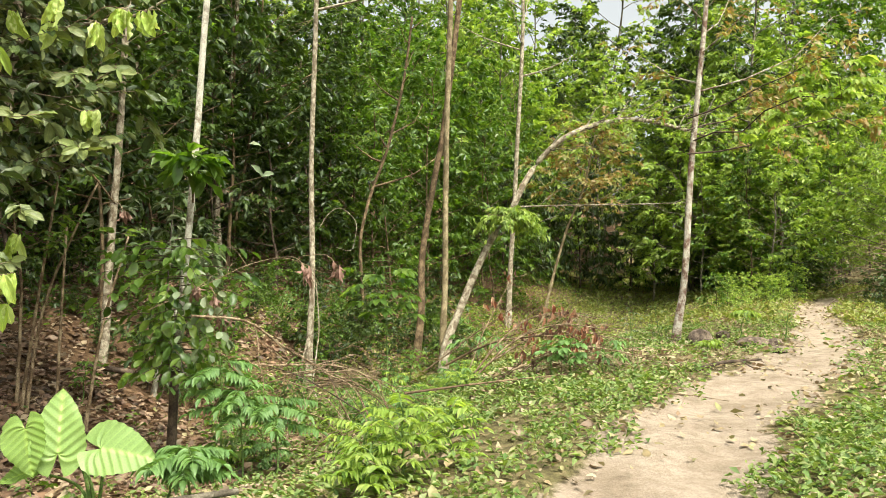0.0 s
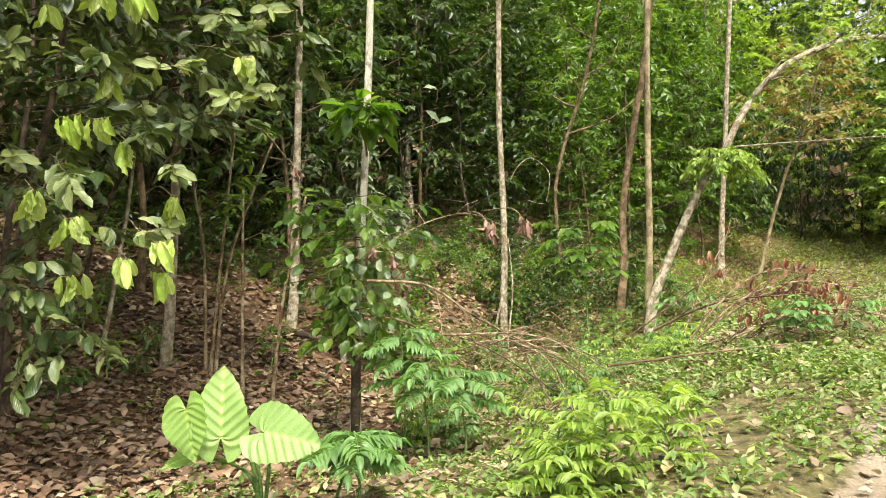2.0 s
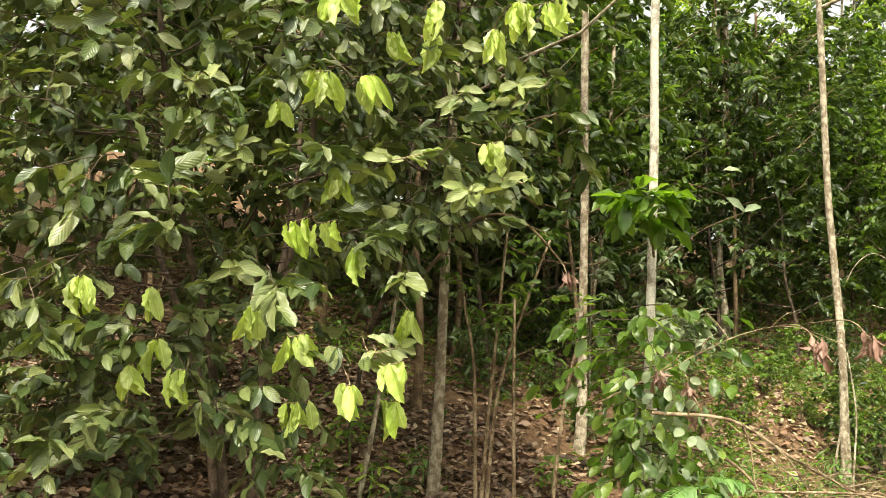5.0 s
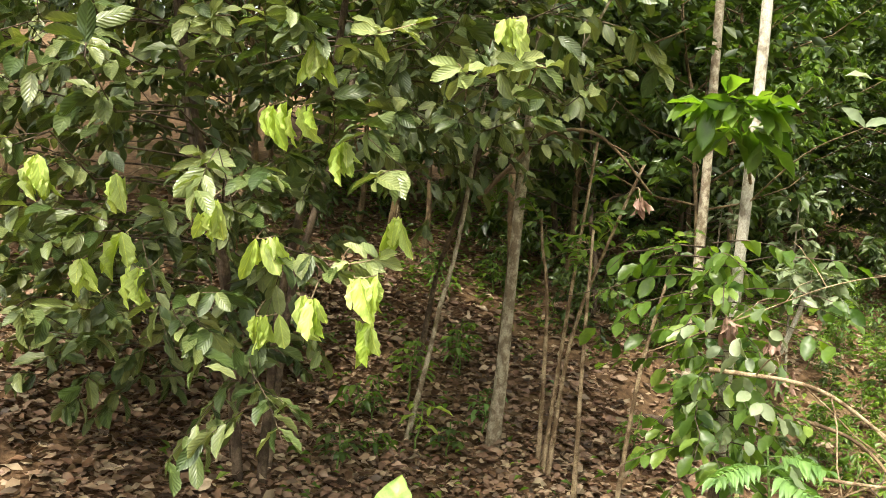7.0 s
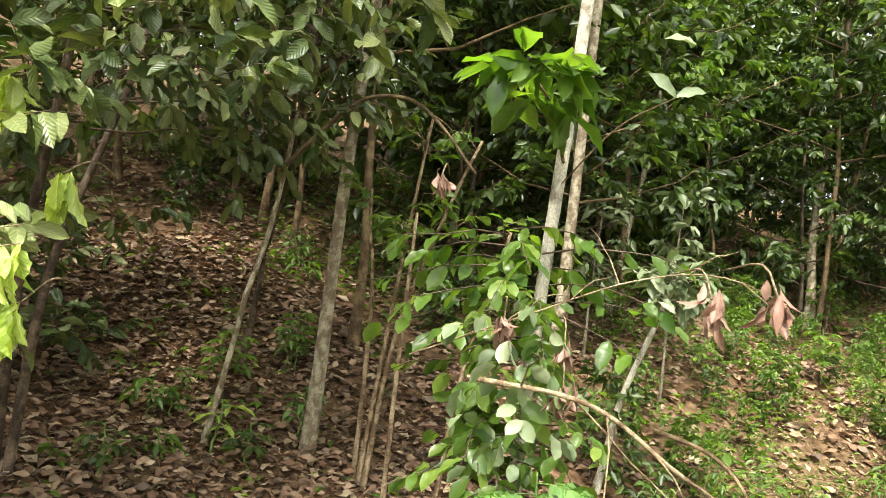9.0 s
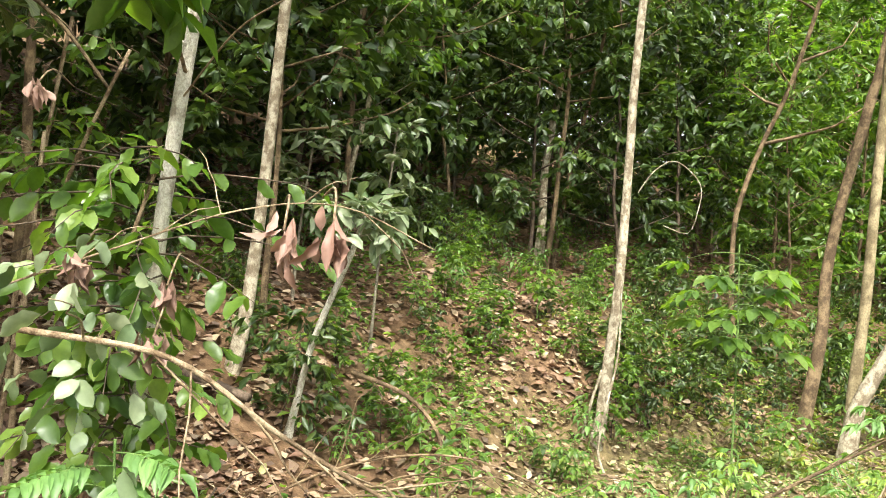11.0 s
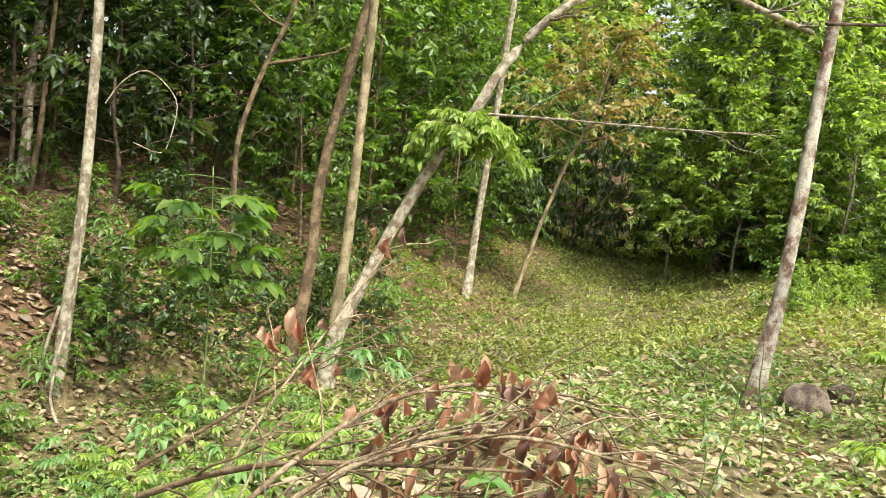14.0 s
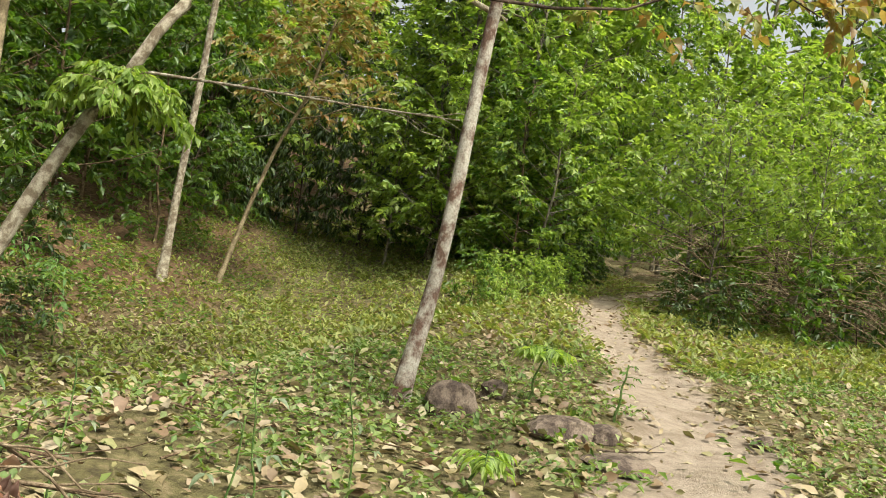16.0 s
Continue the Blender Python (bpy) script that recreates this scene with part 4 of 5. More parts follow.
def compound_plant(name, x, y, label, seed, height, fronds, frond_len, leaflets, size, mat, ratio=0.36, fan=True, droop=0.35, category="plant", group="", stem_r=0.012, template=LANCE, low=0.45, up=0.45):
    """A stalked plant whose fronds carry pairs of leaflets or a hand of leaflets."""
    z = float(ground_z(x, y))
    root = thing(name, x, y, z - 0.02, label, category, group)
    g = np.random.default_rng(seed)
    line = stem_line(seed, height, (g.uniform(-0.1, 0.1), g.uniform(-0.1, 0.1)), 0.012)
    part("stem", tube(line, stem_r, stem_r * 0.5, 6, 0.05), STEM_GREEN, root)
    wood, o, w, n, l = [], [], [], [], []
    for i in range(fronds):
        s = low + (1 - low) * (i + 0.5) / fronds
        at = line[int(s * (len(line) - 1))]
        a = i * 2.4 + g.uniform(-0.4, 0.4)
        out = np.array([math.cos(a), math.sin(a), up])
        L = frond_len * g.uniform(0.75, 1.15)
        t = np.linspace(0, 1, 6)[:, None]
        p = at + out * L * t + np.array([0, 0, -droop * L]) * t ** 2
        wood.append(tube(p, stem_r * 0.4, stem_r * 0.18, 4))
        lat = unit(np.cross(out, (0, 0, 1)))
        if fan:
            for k in range(leaflets):
                b = (k / (leaflets - 1) - 0.5) * 3.4
                o.append(p[-1])
                w.append(unit(out * np.array([1, 1, 0])) * math.cos(b) + lat * math.sin(b) + np.array([0, 0, -droop * 0.7]) + g.normal(0, 0.08, 3))
                n.append(np.array([0, 0, 1]) + g.normal(0, 0.15, 3))
                l.append(size * (1 - 0.35 * abs(b) / 1.7) * g.uniform(0.85, 1.1))
        else:
            for k in range(leaflets):
                f = 0.2 + 0.8 * (k // 2 + 1) / (leaflets // 2 + 1)
                at2 = np.array([np.interp(f, t[:, 0], p[:, c]) for c in range(3)])
                sg = 1 if k % 2 else -1
                o.append(at2)
                w.append(lat * sg + out * 0.45 + np.array([0, 0, -droop]) + g.normal(0, 0.08, 3))
                n.append(np.array([0, 0, 1]) + g.normal(0, 0.15, 3))
                l.append(size * (1.15 - 0.6 * abs(f - 0.5)) * g.uniform(0.85, 1.1))
            o.append(p[-1])
            w.append(p[-1] - p[-2])
            n.append(np.array([0, 0, 1.0]))
            l.append(size)
    tagged(part("stalk", merge(wood), STEM_GREEN, root), kind="stuff")
    part("foliage", blades(template, o, w, n, np.array(l), np.array(l) * ratio), mat, root)
    return root


CASSAVA = "bluish green plant with spreading tiers of drooping leaflets"
for k, (x, y, h, fronds, reach) in enumerate([(-1.95, 8.9, 1.0, 12, 0.5), (-2.2, 9.05, 1.3, 9, 0.4), (-1.6, 8.75, 0.85, 9, 0.42), (-1.75, 6.4, 0.6, 11, 0.34), (-2.05, 6.75, 0.55, 9, 0.32), (-2.75, 5.3, 0.5, 11, 0.34)]):
    compound_plant("cassava_plant", x, y, CASSAVA, 71 + 500 * k, h, fronds, reach, 16, 0.125, LEAF_BLUE, 0.4, False, droop=0.3, group="cassava plants", low=0.68, up=0.2)
FEATHERY = "feathery light green herb with many narrow leaflets"
compound_plant("herb", -0.12, 5.75, FEATHERY, 75, 0.55, 20, 0.22, 11, 0.085, LEAF_LIGHT, 0.34, False, droop=0.2, group="feathery herbs", low=0.2)
compound_plant("herb", -0.5, 6.0, FEATHERY, 76, 0.46, 20, 0.22, 11, 0.085, LEAF_LIGHT, 0.34, False, droop=0.2, group="feathery herbs", low=0.2)
compound_plant("herb", 0.12, 6.15, FEATHERY, 77, 0.44, 20, 0.22, 11, 0.085, LEAF_LIGHT, 0.34, False, droop=0.2, group="feathery herbs", low=0.2)
compound_plant("herb", -0.38, 5.5, FEATHERY, 78, 0.34, 20, 0.22, 11, 0.085, LEAF_LIGHT, 0.34, False, droop=0.2, group="feathery herbs", low=0.2)
compound_plant("sapling", 5.07, 14.85, "little umbrella-shaped sapling with bright green feathery leaves", 79, 0.55, 14, 0.2, 13, 0.1, LEAF_LIGHT, 0.3, False, category="sapling", low=0.85, up=0.25)
compound_plant("seedling", 3.89, 12.72, "small bright green feathery seedling in leaf litter", 80, 0.28, 9, 0.16, 11, 0.08, LEAF_LIGHT, 0.3, False, category="seedling", low=0.7, up=0.2)
compound_plant("weed", 5.74, 14.5, "thin upright weed with small dark leaves by the path", 81, 0.5, 14, 0.07, 3, 0.06, LEAF_MID, 0.45, True, category="weed", low=0.2)
compound_plant("weed", 1.3, 10.2, "low weed with broad pale green leaves", 82, 0.5, 12, 0.14, 5, 0.14, LEAF_BLUE, 0.55, True, category="weed", template=OBOVATE)
compound_plant("weed", 1.6, 10.15, "low weed with broad pale green leaves", 83, 0.48, 12, 0.13, 5, 0.14, LEAF_BLUE, 0.55, True, category="weed", template=OBOVATE)
compound_plant("weed", 2.05, 10.5, "bushy weed with green leaves beside red dead leaves", 84, 0.45, 16, 0.22, 5, 0.13, LEAF_BLUE, 0.4, True, category="weed")
compound_plant("shrub", -1.0, 16.15, "young plant with tiers of broad lobed green leaves", 85, 2.6, 19, 0.55, 7, 0.33, LEAF_MID, 0.42, True, category="shrub", template=OBOVATE, stem_r=0.014, low=0.62, up=0.12)
compound_plant("shrub", 0.6, 15.1, "pale-leaved young plant with lobed leaves", 86, 1.05, 12, 0.42, 7, 0.19, LEAF_BLUE, 0.38, True, category="shrub", low=0.7, up=0.1)
compound_plant("weed", -1.04, 14.97, "yellow-green leafy weed in the gully", 87, 0.4, 10, 0.14, 5, 0.12, LEAF_LIGHT, 0.45, True, category="weed")
compound_plant("weed", -0.75, 15.2, "yellow-green leafy weed in the gully", 88, 0.6, 10, 0.14, 5, 0.12, LEAF_LIGHT, 0.45, True, category="weed")
compound_plant("weed", -0.9, 15.5, "weed with a few broad heart-shaped leaves", 89, 0.55, 7, 0.18, 3, 0.2, LEAF_BLUE, 0.7, True, category="weed", template=OBOVATE)
compound_plant("seedling", -5.6, 9.25, "seedling with long lime-green leaves in leaf litter", 90, 0.45, 5, 0.08, 3, 0.2, LEAF_LIGHT, 0.32, True, category="seedling", template=OBOVATE, up=0.7)
for k, (x, y) in enumerate([(-3.4, 13.6), (-3.2, 14.2), (-3.7, 13.9), (-2.9, 13.7), (-4.6, 13.0)]):
    compound_plant("seedling", x, y, "small broad-leaved seedling on the bank", 91 + k, 0.55, 8, 0.12, 3, 0.19, LEAF_MID, 0.42, True, category="seedling", group="bank seedlings", template=OBOVATE, up=0.4)


kinds = [compound_plant("seedling", -3.0 - k, 15.0 + k, "leafy green seedling growing on the littered bank", 150 + k, 0.35 + 0.12 * k, 7 + 2 * k, 0.13, 3 + 2 * (k % 2), 0.15, m, 0.42, True, category="seedling", group="leafy bank seedlings", template=OBOVATE if k % 2 else LANCE, up=0.35) for k, m in enumerate((LEAF_MID, LEAF_DARK, LEAF_BLUE, LEAF_MID))]
g = random.Random(33)
for i in range(150):
    x, y = g.uniform(-8, 0.8), g.uniform(12.6, 24)
    if float(axis_gap(np.array(x), np.array(y))) < -1.2:
        continue
    copy = copy_thing(kinds[i % 4], pose(0, 0, 0))
    copy.matrix_basis = pose(x, y, float(ground_z(x, y)) - 0.03, g.uniform(-12, 12), g.uniform(-12, 12), g.uniform(0, 360)) @ Matrix.Scale(g.uniform(0.5, 1.15), 4)
for i in range(14):
    x, y = g.uniform(-8.5, -4.5), g.uniform(8.3, 12)
    copy = copy_thing(kinds[i % 4], pose(0, 0, 0))
    copy.matrix_basis = pose(x, y, float(ground_z(x, y)) - 0.03, 0, 0, g.uniform(0, 360)) @ Matrix.Scale(g.uniform(0.6, 1.1), 4)


# herbs along the gully's near edge
herbs = [compound_plant("herb", -0.4 - 0.5 * k, 11.4 + 0.3 * k, label, 460 + k, 0.3 + 0.1 * k, 12 + 3 * k, 0.2, n, size, m, ratio, fan, droop=0.25, category="herb", group="gully edge herbs", low=0.2) for k, (label, n, size, m, ratio, fan) in enumerate((("feathery green herb at the gully's edge", 11, 0.075, LEAF_LIGHT, 0.34, False), ("bluish green herb with hand-shaped leaves at the gully's edge", 7, 0.11, LEAF_BLUE, 0.36, True), ("leafy mid-green herb at the gully's edge", 5, 0.1, LEAF_MID, 0.5, True)))]
g = random.Random(47)
for i in range(40):
    y = g.uniform(9.6, 14.2)
    x = float(np.interp(y, [9.5, 12, 14.5], [-1.6, -1.2, -0.4])) + g.uniform(-1.0, 1.5)
    copy = copy_thing(herbs[(0, 1, 2, 0)[i % 4]], pose(0, 0, 0))
    copy.matrix_basis = pose(x, y, float(ground_z(x, y)) - 0.03, 0, 0, g.uniform(0, 360)) @ Matrix.Scale(g.uniform(0.6, 1.2), 4)


# ---- dead branches ----
def dead_branch(pts, r0, r1, label, seed, twigs, twig_len, mat=TWIG, name="fallen_branch", rise=0.15, group=""):
    p = np.array(pts, float)
    root = thing(name, *p[0], label, "branch", group)
    line = curve_points(p - p[0], 0.08)
    part("stem", tube(line, r0, r1, 7, 0.08), mat, root)
    g = np.random.default_rng(seed)
    for i in range(twigs):
        k = int((0.15 + 0.85 * i / max(1, twigs)) * (len(line) - 1))
        along = unit(line[min(k + 1, len(line) - 1)] - line[max(k - 1, 0)])
        d = along * 0.9 + g.normal(0, 0.45, 3) + np.array([0, 0, rise])
        L = twig_len * g.uniform(0.5, 1.3)
        t = np.linspace(0, 1, 6)[:, None]
        q = line[k] + unit(d) * L * t + g.normal(0, 0.035 * L, (6, 3)) * t + np.array([0, 0, -0.3 * L]) * t ** 2
        part("twig", tube(curve_points(q, 0.08), max(0.0035, r0 * 0.4), 0.002, 5), mat, root)
    return root, line


dead_branch([(-2.4, 8.6, 0.8), (-1.94, 8.95, 0.72), (-1.6, 9.25, 0.42), (-1.2, 9.6, 0.12), (-0.8, 9.9, -0.1)], 0.014, 0.008, "bare pale fallen branch caught above the ground", 101, 9, 0.8)
dead_branch([(-1.75, 10.0, -0.8), (-1.45, 10.1, -0.2), (-1.2, 10.1, 0.15)], 0.014, 0.008, "bare pale stick standing in a brush heap", 102, 3, 0.4)
dead_branch([(-1.25, 9.9, 0.1), (-1.1, 9.9, -0.25), (-0.9, 9.85, -0.6)], 0.013, 0.007, "bare pale stick hanging in a brush heap", 103, 2, 0.3)
dead_branch([(-2.6, 9.9, -0.4), (-2.0, 10.2, 0.0), (-1.4, 10.5, 0.12), (-0.8, 10.8, -0.1)], 0.008, 0.004, "reddish brown stick of a brush heap", 104, 8, 0.7, BARK_BROWN)
dead_branch([(-2.5, 9.6, -0.35), (-1.9, 9.8, -0.05), (-1.3, 10.0, 0.05), (-0.7, 10.3, -0.05)], 0.008, 0.004, "reddish brown stick of a brush heap", 105, 8, 0.7, BARK_BROWN)
dead_branch([(-2.85, 8.65, 0.85), (-2.37, 8.94, 1.09), (-1.96, 9.3, 1.31), (-1.63, 9.59, 1.36), (-1.3, 9.85, 1.2)], 0.005, 0.003, "thin arching dead branch over the gully", 106, 6, 0.5)
dead_branch([(0.1, 11.0, 0.0), (0.5, 10.7, 0.25), (0.9, 10.5, 0.4), (1.6, 10.5, 0.45)], 0.016, 0.006, "brown brushwood stick beside red dead leaves", 107, 9, 0.7, BARK_BROWN)
dead_branch([(-0.2, 11.8, -0.2), (0.5, 12.0, 0.3), (1.1, 12.1, 0.7)], 0.012, 0.005, "brown brushwood stick leaning out of a heap", 108, 7, 0.6, BARK_BROWN)
dead_branch([(-0.3, 8.9, 0.0), (0.6, 9.3, 0.06), (1.5, 9.8, 0.08)], 0.014, 0.006, "brown stick lying on the grass", 109, 4, 0.5, BARK_BROWN)
dead_branch([(-0.6, 7.6, 0.05), (-1.2, 8.2, 0.25), (-1.7, 9.0, 0.25)], 0.006, 0.004, "dark stick leaning in a brush heap", 110, 5, 0.5, BARK_DARK)
dead_branch([(-1.85, 4.72, 0.02), (-1.5, 4.95, 0.035), (-1.1, 5.25, 0.03)], 0.028, 0.02, "short pale fallen log in weeds", 111, 0, 0.5, BARK_GREY, "log")
dead_branch([(-5.6, 12.1, -0.32), (-5.0, 12.1, -0.2), (-4.3, 12.15, -0.3)], 0.06, 0.04, "dark rotting log on leaf litter", 112, 0, 0.5, BARK_DARK, "log")
# this dark stick shape stands in for a stick's shadow
dead_branch([(3.05, 10.5, 0.03), (3.7, 11.1, 0.06), (4.3, 11.6, 0.03)], 0.03, 0.016, "dark stick lying beside the path", 113, 3, 0.4, BARK_DARK)
dead_branch([(-3.85, 13.0, -0.1), (-3.3, 13.1, -0.25), (-2.95, 13.1, -0.55), (-2.85, 13.0, -0.95)], 0.024, 0.014, "bare root running down the bank", 114, 2, 0.3, BARK_BROWN, "root")
dead_branch([(-2.33, 16.33, 1.84), (-2.18, 16.36, 2.09), (-1.95, 16.41, 2.22), (-1.67, 16.47, 1.98), (-1.67, 16.47, 1.66), (-1.76, 16.45, 1.41), (-2.03, 16.39, 1.48)], 0.008, 0.006, "looped pale hanging vine", 115, 0, 0.3, BARK_PALE, "vine")
dead_branch([(1.5, 18.3, 2.35), (2.25, 18.25, 2.38), (3.0, 18.1, 2.39), (3.8, 17.9, 2.4), (4.9, 17.5, 2.42)], 0.019, 0.008, "long bare horizontal branch over the clearing", 116, 12, 0.8, BARK_PALE)

pile, pile_line = dead_branch([(0.45, 10.25, 0.02), (0.75, 10.45, 0.36), (1.1, 10.6, 0.62), (1.5, 10.7, 0.7), (2.0, 10.75, 0.62)], 0.013, 0.005, "cut branch with curled red dead leaves on the grass", 120, 10, 0.75)
dead_branch([(0.5, 10.2, 0.02), (0.95, 10.4, 0.4), (1.5, 10.45, 0.58), (2.1, 10.5, 0.5)], 0.012, 0.006, "cut branch lying on brushwood", 121, 12, 0.7)
dead_branch([(0.4, 10.6, 0.02), (0.6, 11.1, 0.45), (0.9, 11.6, 0.95), (1.0, 11.9, 1.2)], 0.007, 0.004, "thin cut branch leaning up from brushwood", 122, 7, 0.6)
dead_branch([(0.7, 10.8, 0.1), (1.3, 11.0, 0.4), (2.0, 11.1, 0.4), (2.7, 11.1, 0.15)], 0.014, 0.004, "cut branch with many fine twigs", 123, 14, 0.8)
dead_branch([(0.9, 10.3, 0.05), (1.6, 10.3, 0.32), (2.3, 10.3, 0.25), (2.9, 10.3, 0.06)], 0.013, 0.004, "cut branch with many fine twigs", 124, 14, 0.7)
r = random.Random(9)
red = [raw_mesh("leaf", *blade(7, 0.5, 0.75, f, d, 0.2)[:2], m, blade(7, 0.5)[2]) for f, d, m in ((0.9, 0.5, LEAF_RED), (0.7, 0.2, LEAF_RED), (1.1, 0.6, LEAF_TAN))]
origin = Vector(pile.location)
RED = [(0.62, 10.7, 0.8), (0.75, 10.8, 0.86), (0.86, 10.75, 0.68), (0.97, 11.72, 1.16), (1.28, 10.6, 0.72), (1.35, 10.75, 0.8), (1.42, 10.58, 0.7), (1.48, 10.7, 0.72), (1.55, 10.57, 0.76), (1.58, 10.7, 0.7), (1.68, 10.6, 0.72), (1.53, 10.57, 0.6), (1.36, 10.58, 0.66), (1.95, 10.54, 0.56), (1.72, 10.56, 0.45), (1.33, 10.59, 0.5), (1.48, 10.57, 0.55), (1.64, 10.7, 0.62), (1.8, 10.7, 0.6), (1.6, 10.8, 0.5), (1.45, 10.9, 0.45), (1.85, 10.9, 0.4), (1.25, 10.95, 0.4), (1.7, 11.0, 0.35), (2.0, 10.8, 0.4), (1.9, 10.5, 0.3)]
RED += [(r.uniform(0.95, 2.0), r.uniform(10.45, 11.2), r.uniform(0.15, 0.62)) for _ in range(36)]
for x, y, z in RED:
    for _ in range(3):
        at = (x + r.uniform(-0.08, 0.08), y + r.uniform(-0.1, 0.1), z + r.uniform(-0.03, 0.05))
        hang_leaf(r.choice(red), at, (r.uniform(-0.4, 0.4), r.uniform(-0.4, 0.4), -1), (r.uniform(-0.6, 0.6), -1, 0.3), r.uniform(0.05, 0.13), r.uniform(0.025, 0.055), pile, origin)

r = random.Random(19)
for i in range(7):
    x, y = r.uniform(0.7, 1.2), r.uniform(10.4, 11.0)
    z = float(ground_z(x, y))
    dead_branch([(x, y, z + 0.05), (x + 0.5, y + r.uniform(-0.1, 0.2), z + r.uniform(0.3, 0.5)), (x + 1.1, y + r.uniform(-0.2, 0.3), z + r.uniform(0.2, 0.45))], 0.006, 0.003, "fine dry brown twig of a brushwood pile", 600 + i, 9, 0.55, BARK_BROWN, group="pile twigs")

dead_branch([(-4.75, 9.1, 1.9), (-4.43, 9.39, 2.35), (-4.27, 9.53, 2.47), (-4.08, 9.71, 2.46), (-3.92, 9.86, 2.29), (-3.73, 10.04, 1.97)], 0.02, 0.01, "dark arching dead branch", 117, 3, 0.4, BARK_BROWN)

g = random.Random(45)
for i in range(34):
    x, y = g.uniform(0.2, 5.2), g.uniform(8.6, 15.5)
    if float(path_gap(np.array(x), np.array(y))) < -0.2:
        continue
    z = float(ground_z(x, y)) + 0.03
    a, L = g.uniform(0, 6.3), g.uniform(0.25, 0.8)
    dead_branch([(x, y, z), (x + 0.5 * L * math.cos(a), y + 0.5 * L * math.sin(a), z + g.uniform(0.01, 0.06)), (x + L * math.cos(a + 0.3), y + L * math.sin(a + 0.3), z)], g.uniform(0.004, 0.01), 0.003, "short dry twig lying on the ground", 400 + i, g.randint(0, 2), 0.2, (TWIG, BARK_DARK, BARK_BROWN)[i % 3], "dry_twig", group="dry twigs")
for i, (x, y) in enumerate([(2.35, 11.0), (2.6, 11.6), (1.9, 11.5), (3.1, 12.2)]):
    compound_plant("weed", x, y, "thin tall weed stalk with few leaves", 440 + i, 0.75, 7, 0.1, 3, 0.06, LEAF_GREY, 0.4, True, category="weed", group="tall weed stalks", stem_r=0.006, low=0.3)
g = random.Random(44)
for i in range(16):
    x, y = g.uniform(-2.3, -0.5), g.uniform(9.4, 11.2)
    z = float(ground_z(x, y))
    a, L = g.uniform(-0.5, 0.9), g.uniform(0.7, 1.5)
    dead_branch([(x, y, z), (x + 0.45 * L * math.cos(a), y + 0.45 * L * math.sin(a), z + g.uniform(0.15, 0.45)), (x + L * math.cos(a), y + L * math.sin(a), z + g.uniform(0.1, 0.5))], g.uniform(0.005, 0.009), 0.003, "thin bare stick of a brush heap", 180 + i, 3, 0.45, TWIG if i % 2 else BARK_BROWN, group="brush heap sticks")

for i in range(11):
    x, y, z = g.uniform(-1.7, -1.0), g.uniform(8.4, 9.2), g.uniform(0.0, 0.6)
    ex, ey = g.uniform(-0.7, 0.1), g.uniform(8.0, 9.6)
    dead_branch([(x, y, z), ((x + ex) / 2, (y + ey) / 2, z + g.uniform(-0.15, 0.12)), (ex, ey, float(ground_z(ex, ey)) + g.uniform(0.0, 0.1))], g.uniform(0.005, 0.01), 0.003, "bare forked stick leaning on a fallen branch", 640 + i, 4, 0.4, TWIG if i % 3 else BARK_BROWN, group="leaning sticks")

# withered leaf bunches hanging over the gully
for k, (x, y, z) in enumerate([(-0.95, 8.6, 1.29), (-1.3, 8.8, 1.26), (-2.35, 9.3, 0.95), (-2.2, 9.1, 0.75), (-3.35, 9.3, 1.85), (-2.45, 8.9, 1.05)]):
    root = thing("withered_leaves", x, y, z, "bunch of withered pinkish brown leaves hanging from a thin vine", "leaves", "withered bunches")
    g = np.random.default_rng(130 + k)
    n = 15
    part("bunch", blades(FINE, g.normal(0, 0.025, (n, 3)), np.array([0, 0, -1]) + g.normal(0, 0.35, (n, 3)), g.normal(0, 1, (n, 3)), g.uniform(0.07, 0.15, n), 0.036), LEAF_TAN, root)
    part("vine", tube(curve_points([(0, 0, 0), (-0.15, 0.2, 0.12), (-0.5, 0.6, 0.1)], 0.08), 0.005, 0.004, 5), TWIG, root)


# ---- rocks ----
def rock(x, y, sx, sy, sz, seed, label, sink=0.3):
    bm = bmesh.new()
    bmesh.ops.create_icosphere(bm, subdivisions=3, radius=1)
    off = Vector((seed * 3.1, seed * 1.7, 0))
    rnd = random.Random(seed)
    facets = []
    for _ in range(11):
        n = Vector((rnd.gauss(0, 1), rnd.gauss(0, 1), rnd.gauss(0.2, 0.8))).normalized()
        facets.append((n, rnd.uniform(0.66, 0.9)))
    for v in bm.verts:
        for n, d in facets:
            over = v.co.dot(n) - d
            if over > 0:
                v.co -= n * over
        k = 1.12 + 0.25 * noise.noise(v.co * 1.1 + off) + 0.1 * noise.noise(v.co * 4.2 + off)
        v.co = Vector((v.co.x * sx * k, v.co.y * sy * k, v.co.z * sz * k))
    me = bpy.data.meshes.new("rock")
    bm.to_mesh(me)
    bm.free()
    me.materials.append(ROCK)
    ob = new("rock", me)
    ob.location = (x, y, float(ground_z(x, y)) + sz * (1 - 2 * sink))
    tagged(ob, label, "rock")


rock(4.33, 14.5, 0.2, 0.16, 0.17, 1, "reddish brown boulder at a tree's foot")
rock(4.88, 15.05, 0.12, 0.1, 0.1, 2, "small pale stone beside a boulder")
rock(5.03, 13.95, 0.26, 0.18, 0.12, 3, "dark stone half buried in leaf litter", 0.42)
rock(5.15, 13.3, 0.24, 0.2, 0.07, 4, "flat pale stone at the path's edge", 0.4)
rock(5.35, 13.9, 0.14, 0.12, 0.09, 5, "small stone at the path's edge")
rock(6.9, 14.1, 0.12, 0.1, 0.06, 6, "small stone on the grass beside the path")


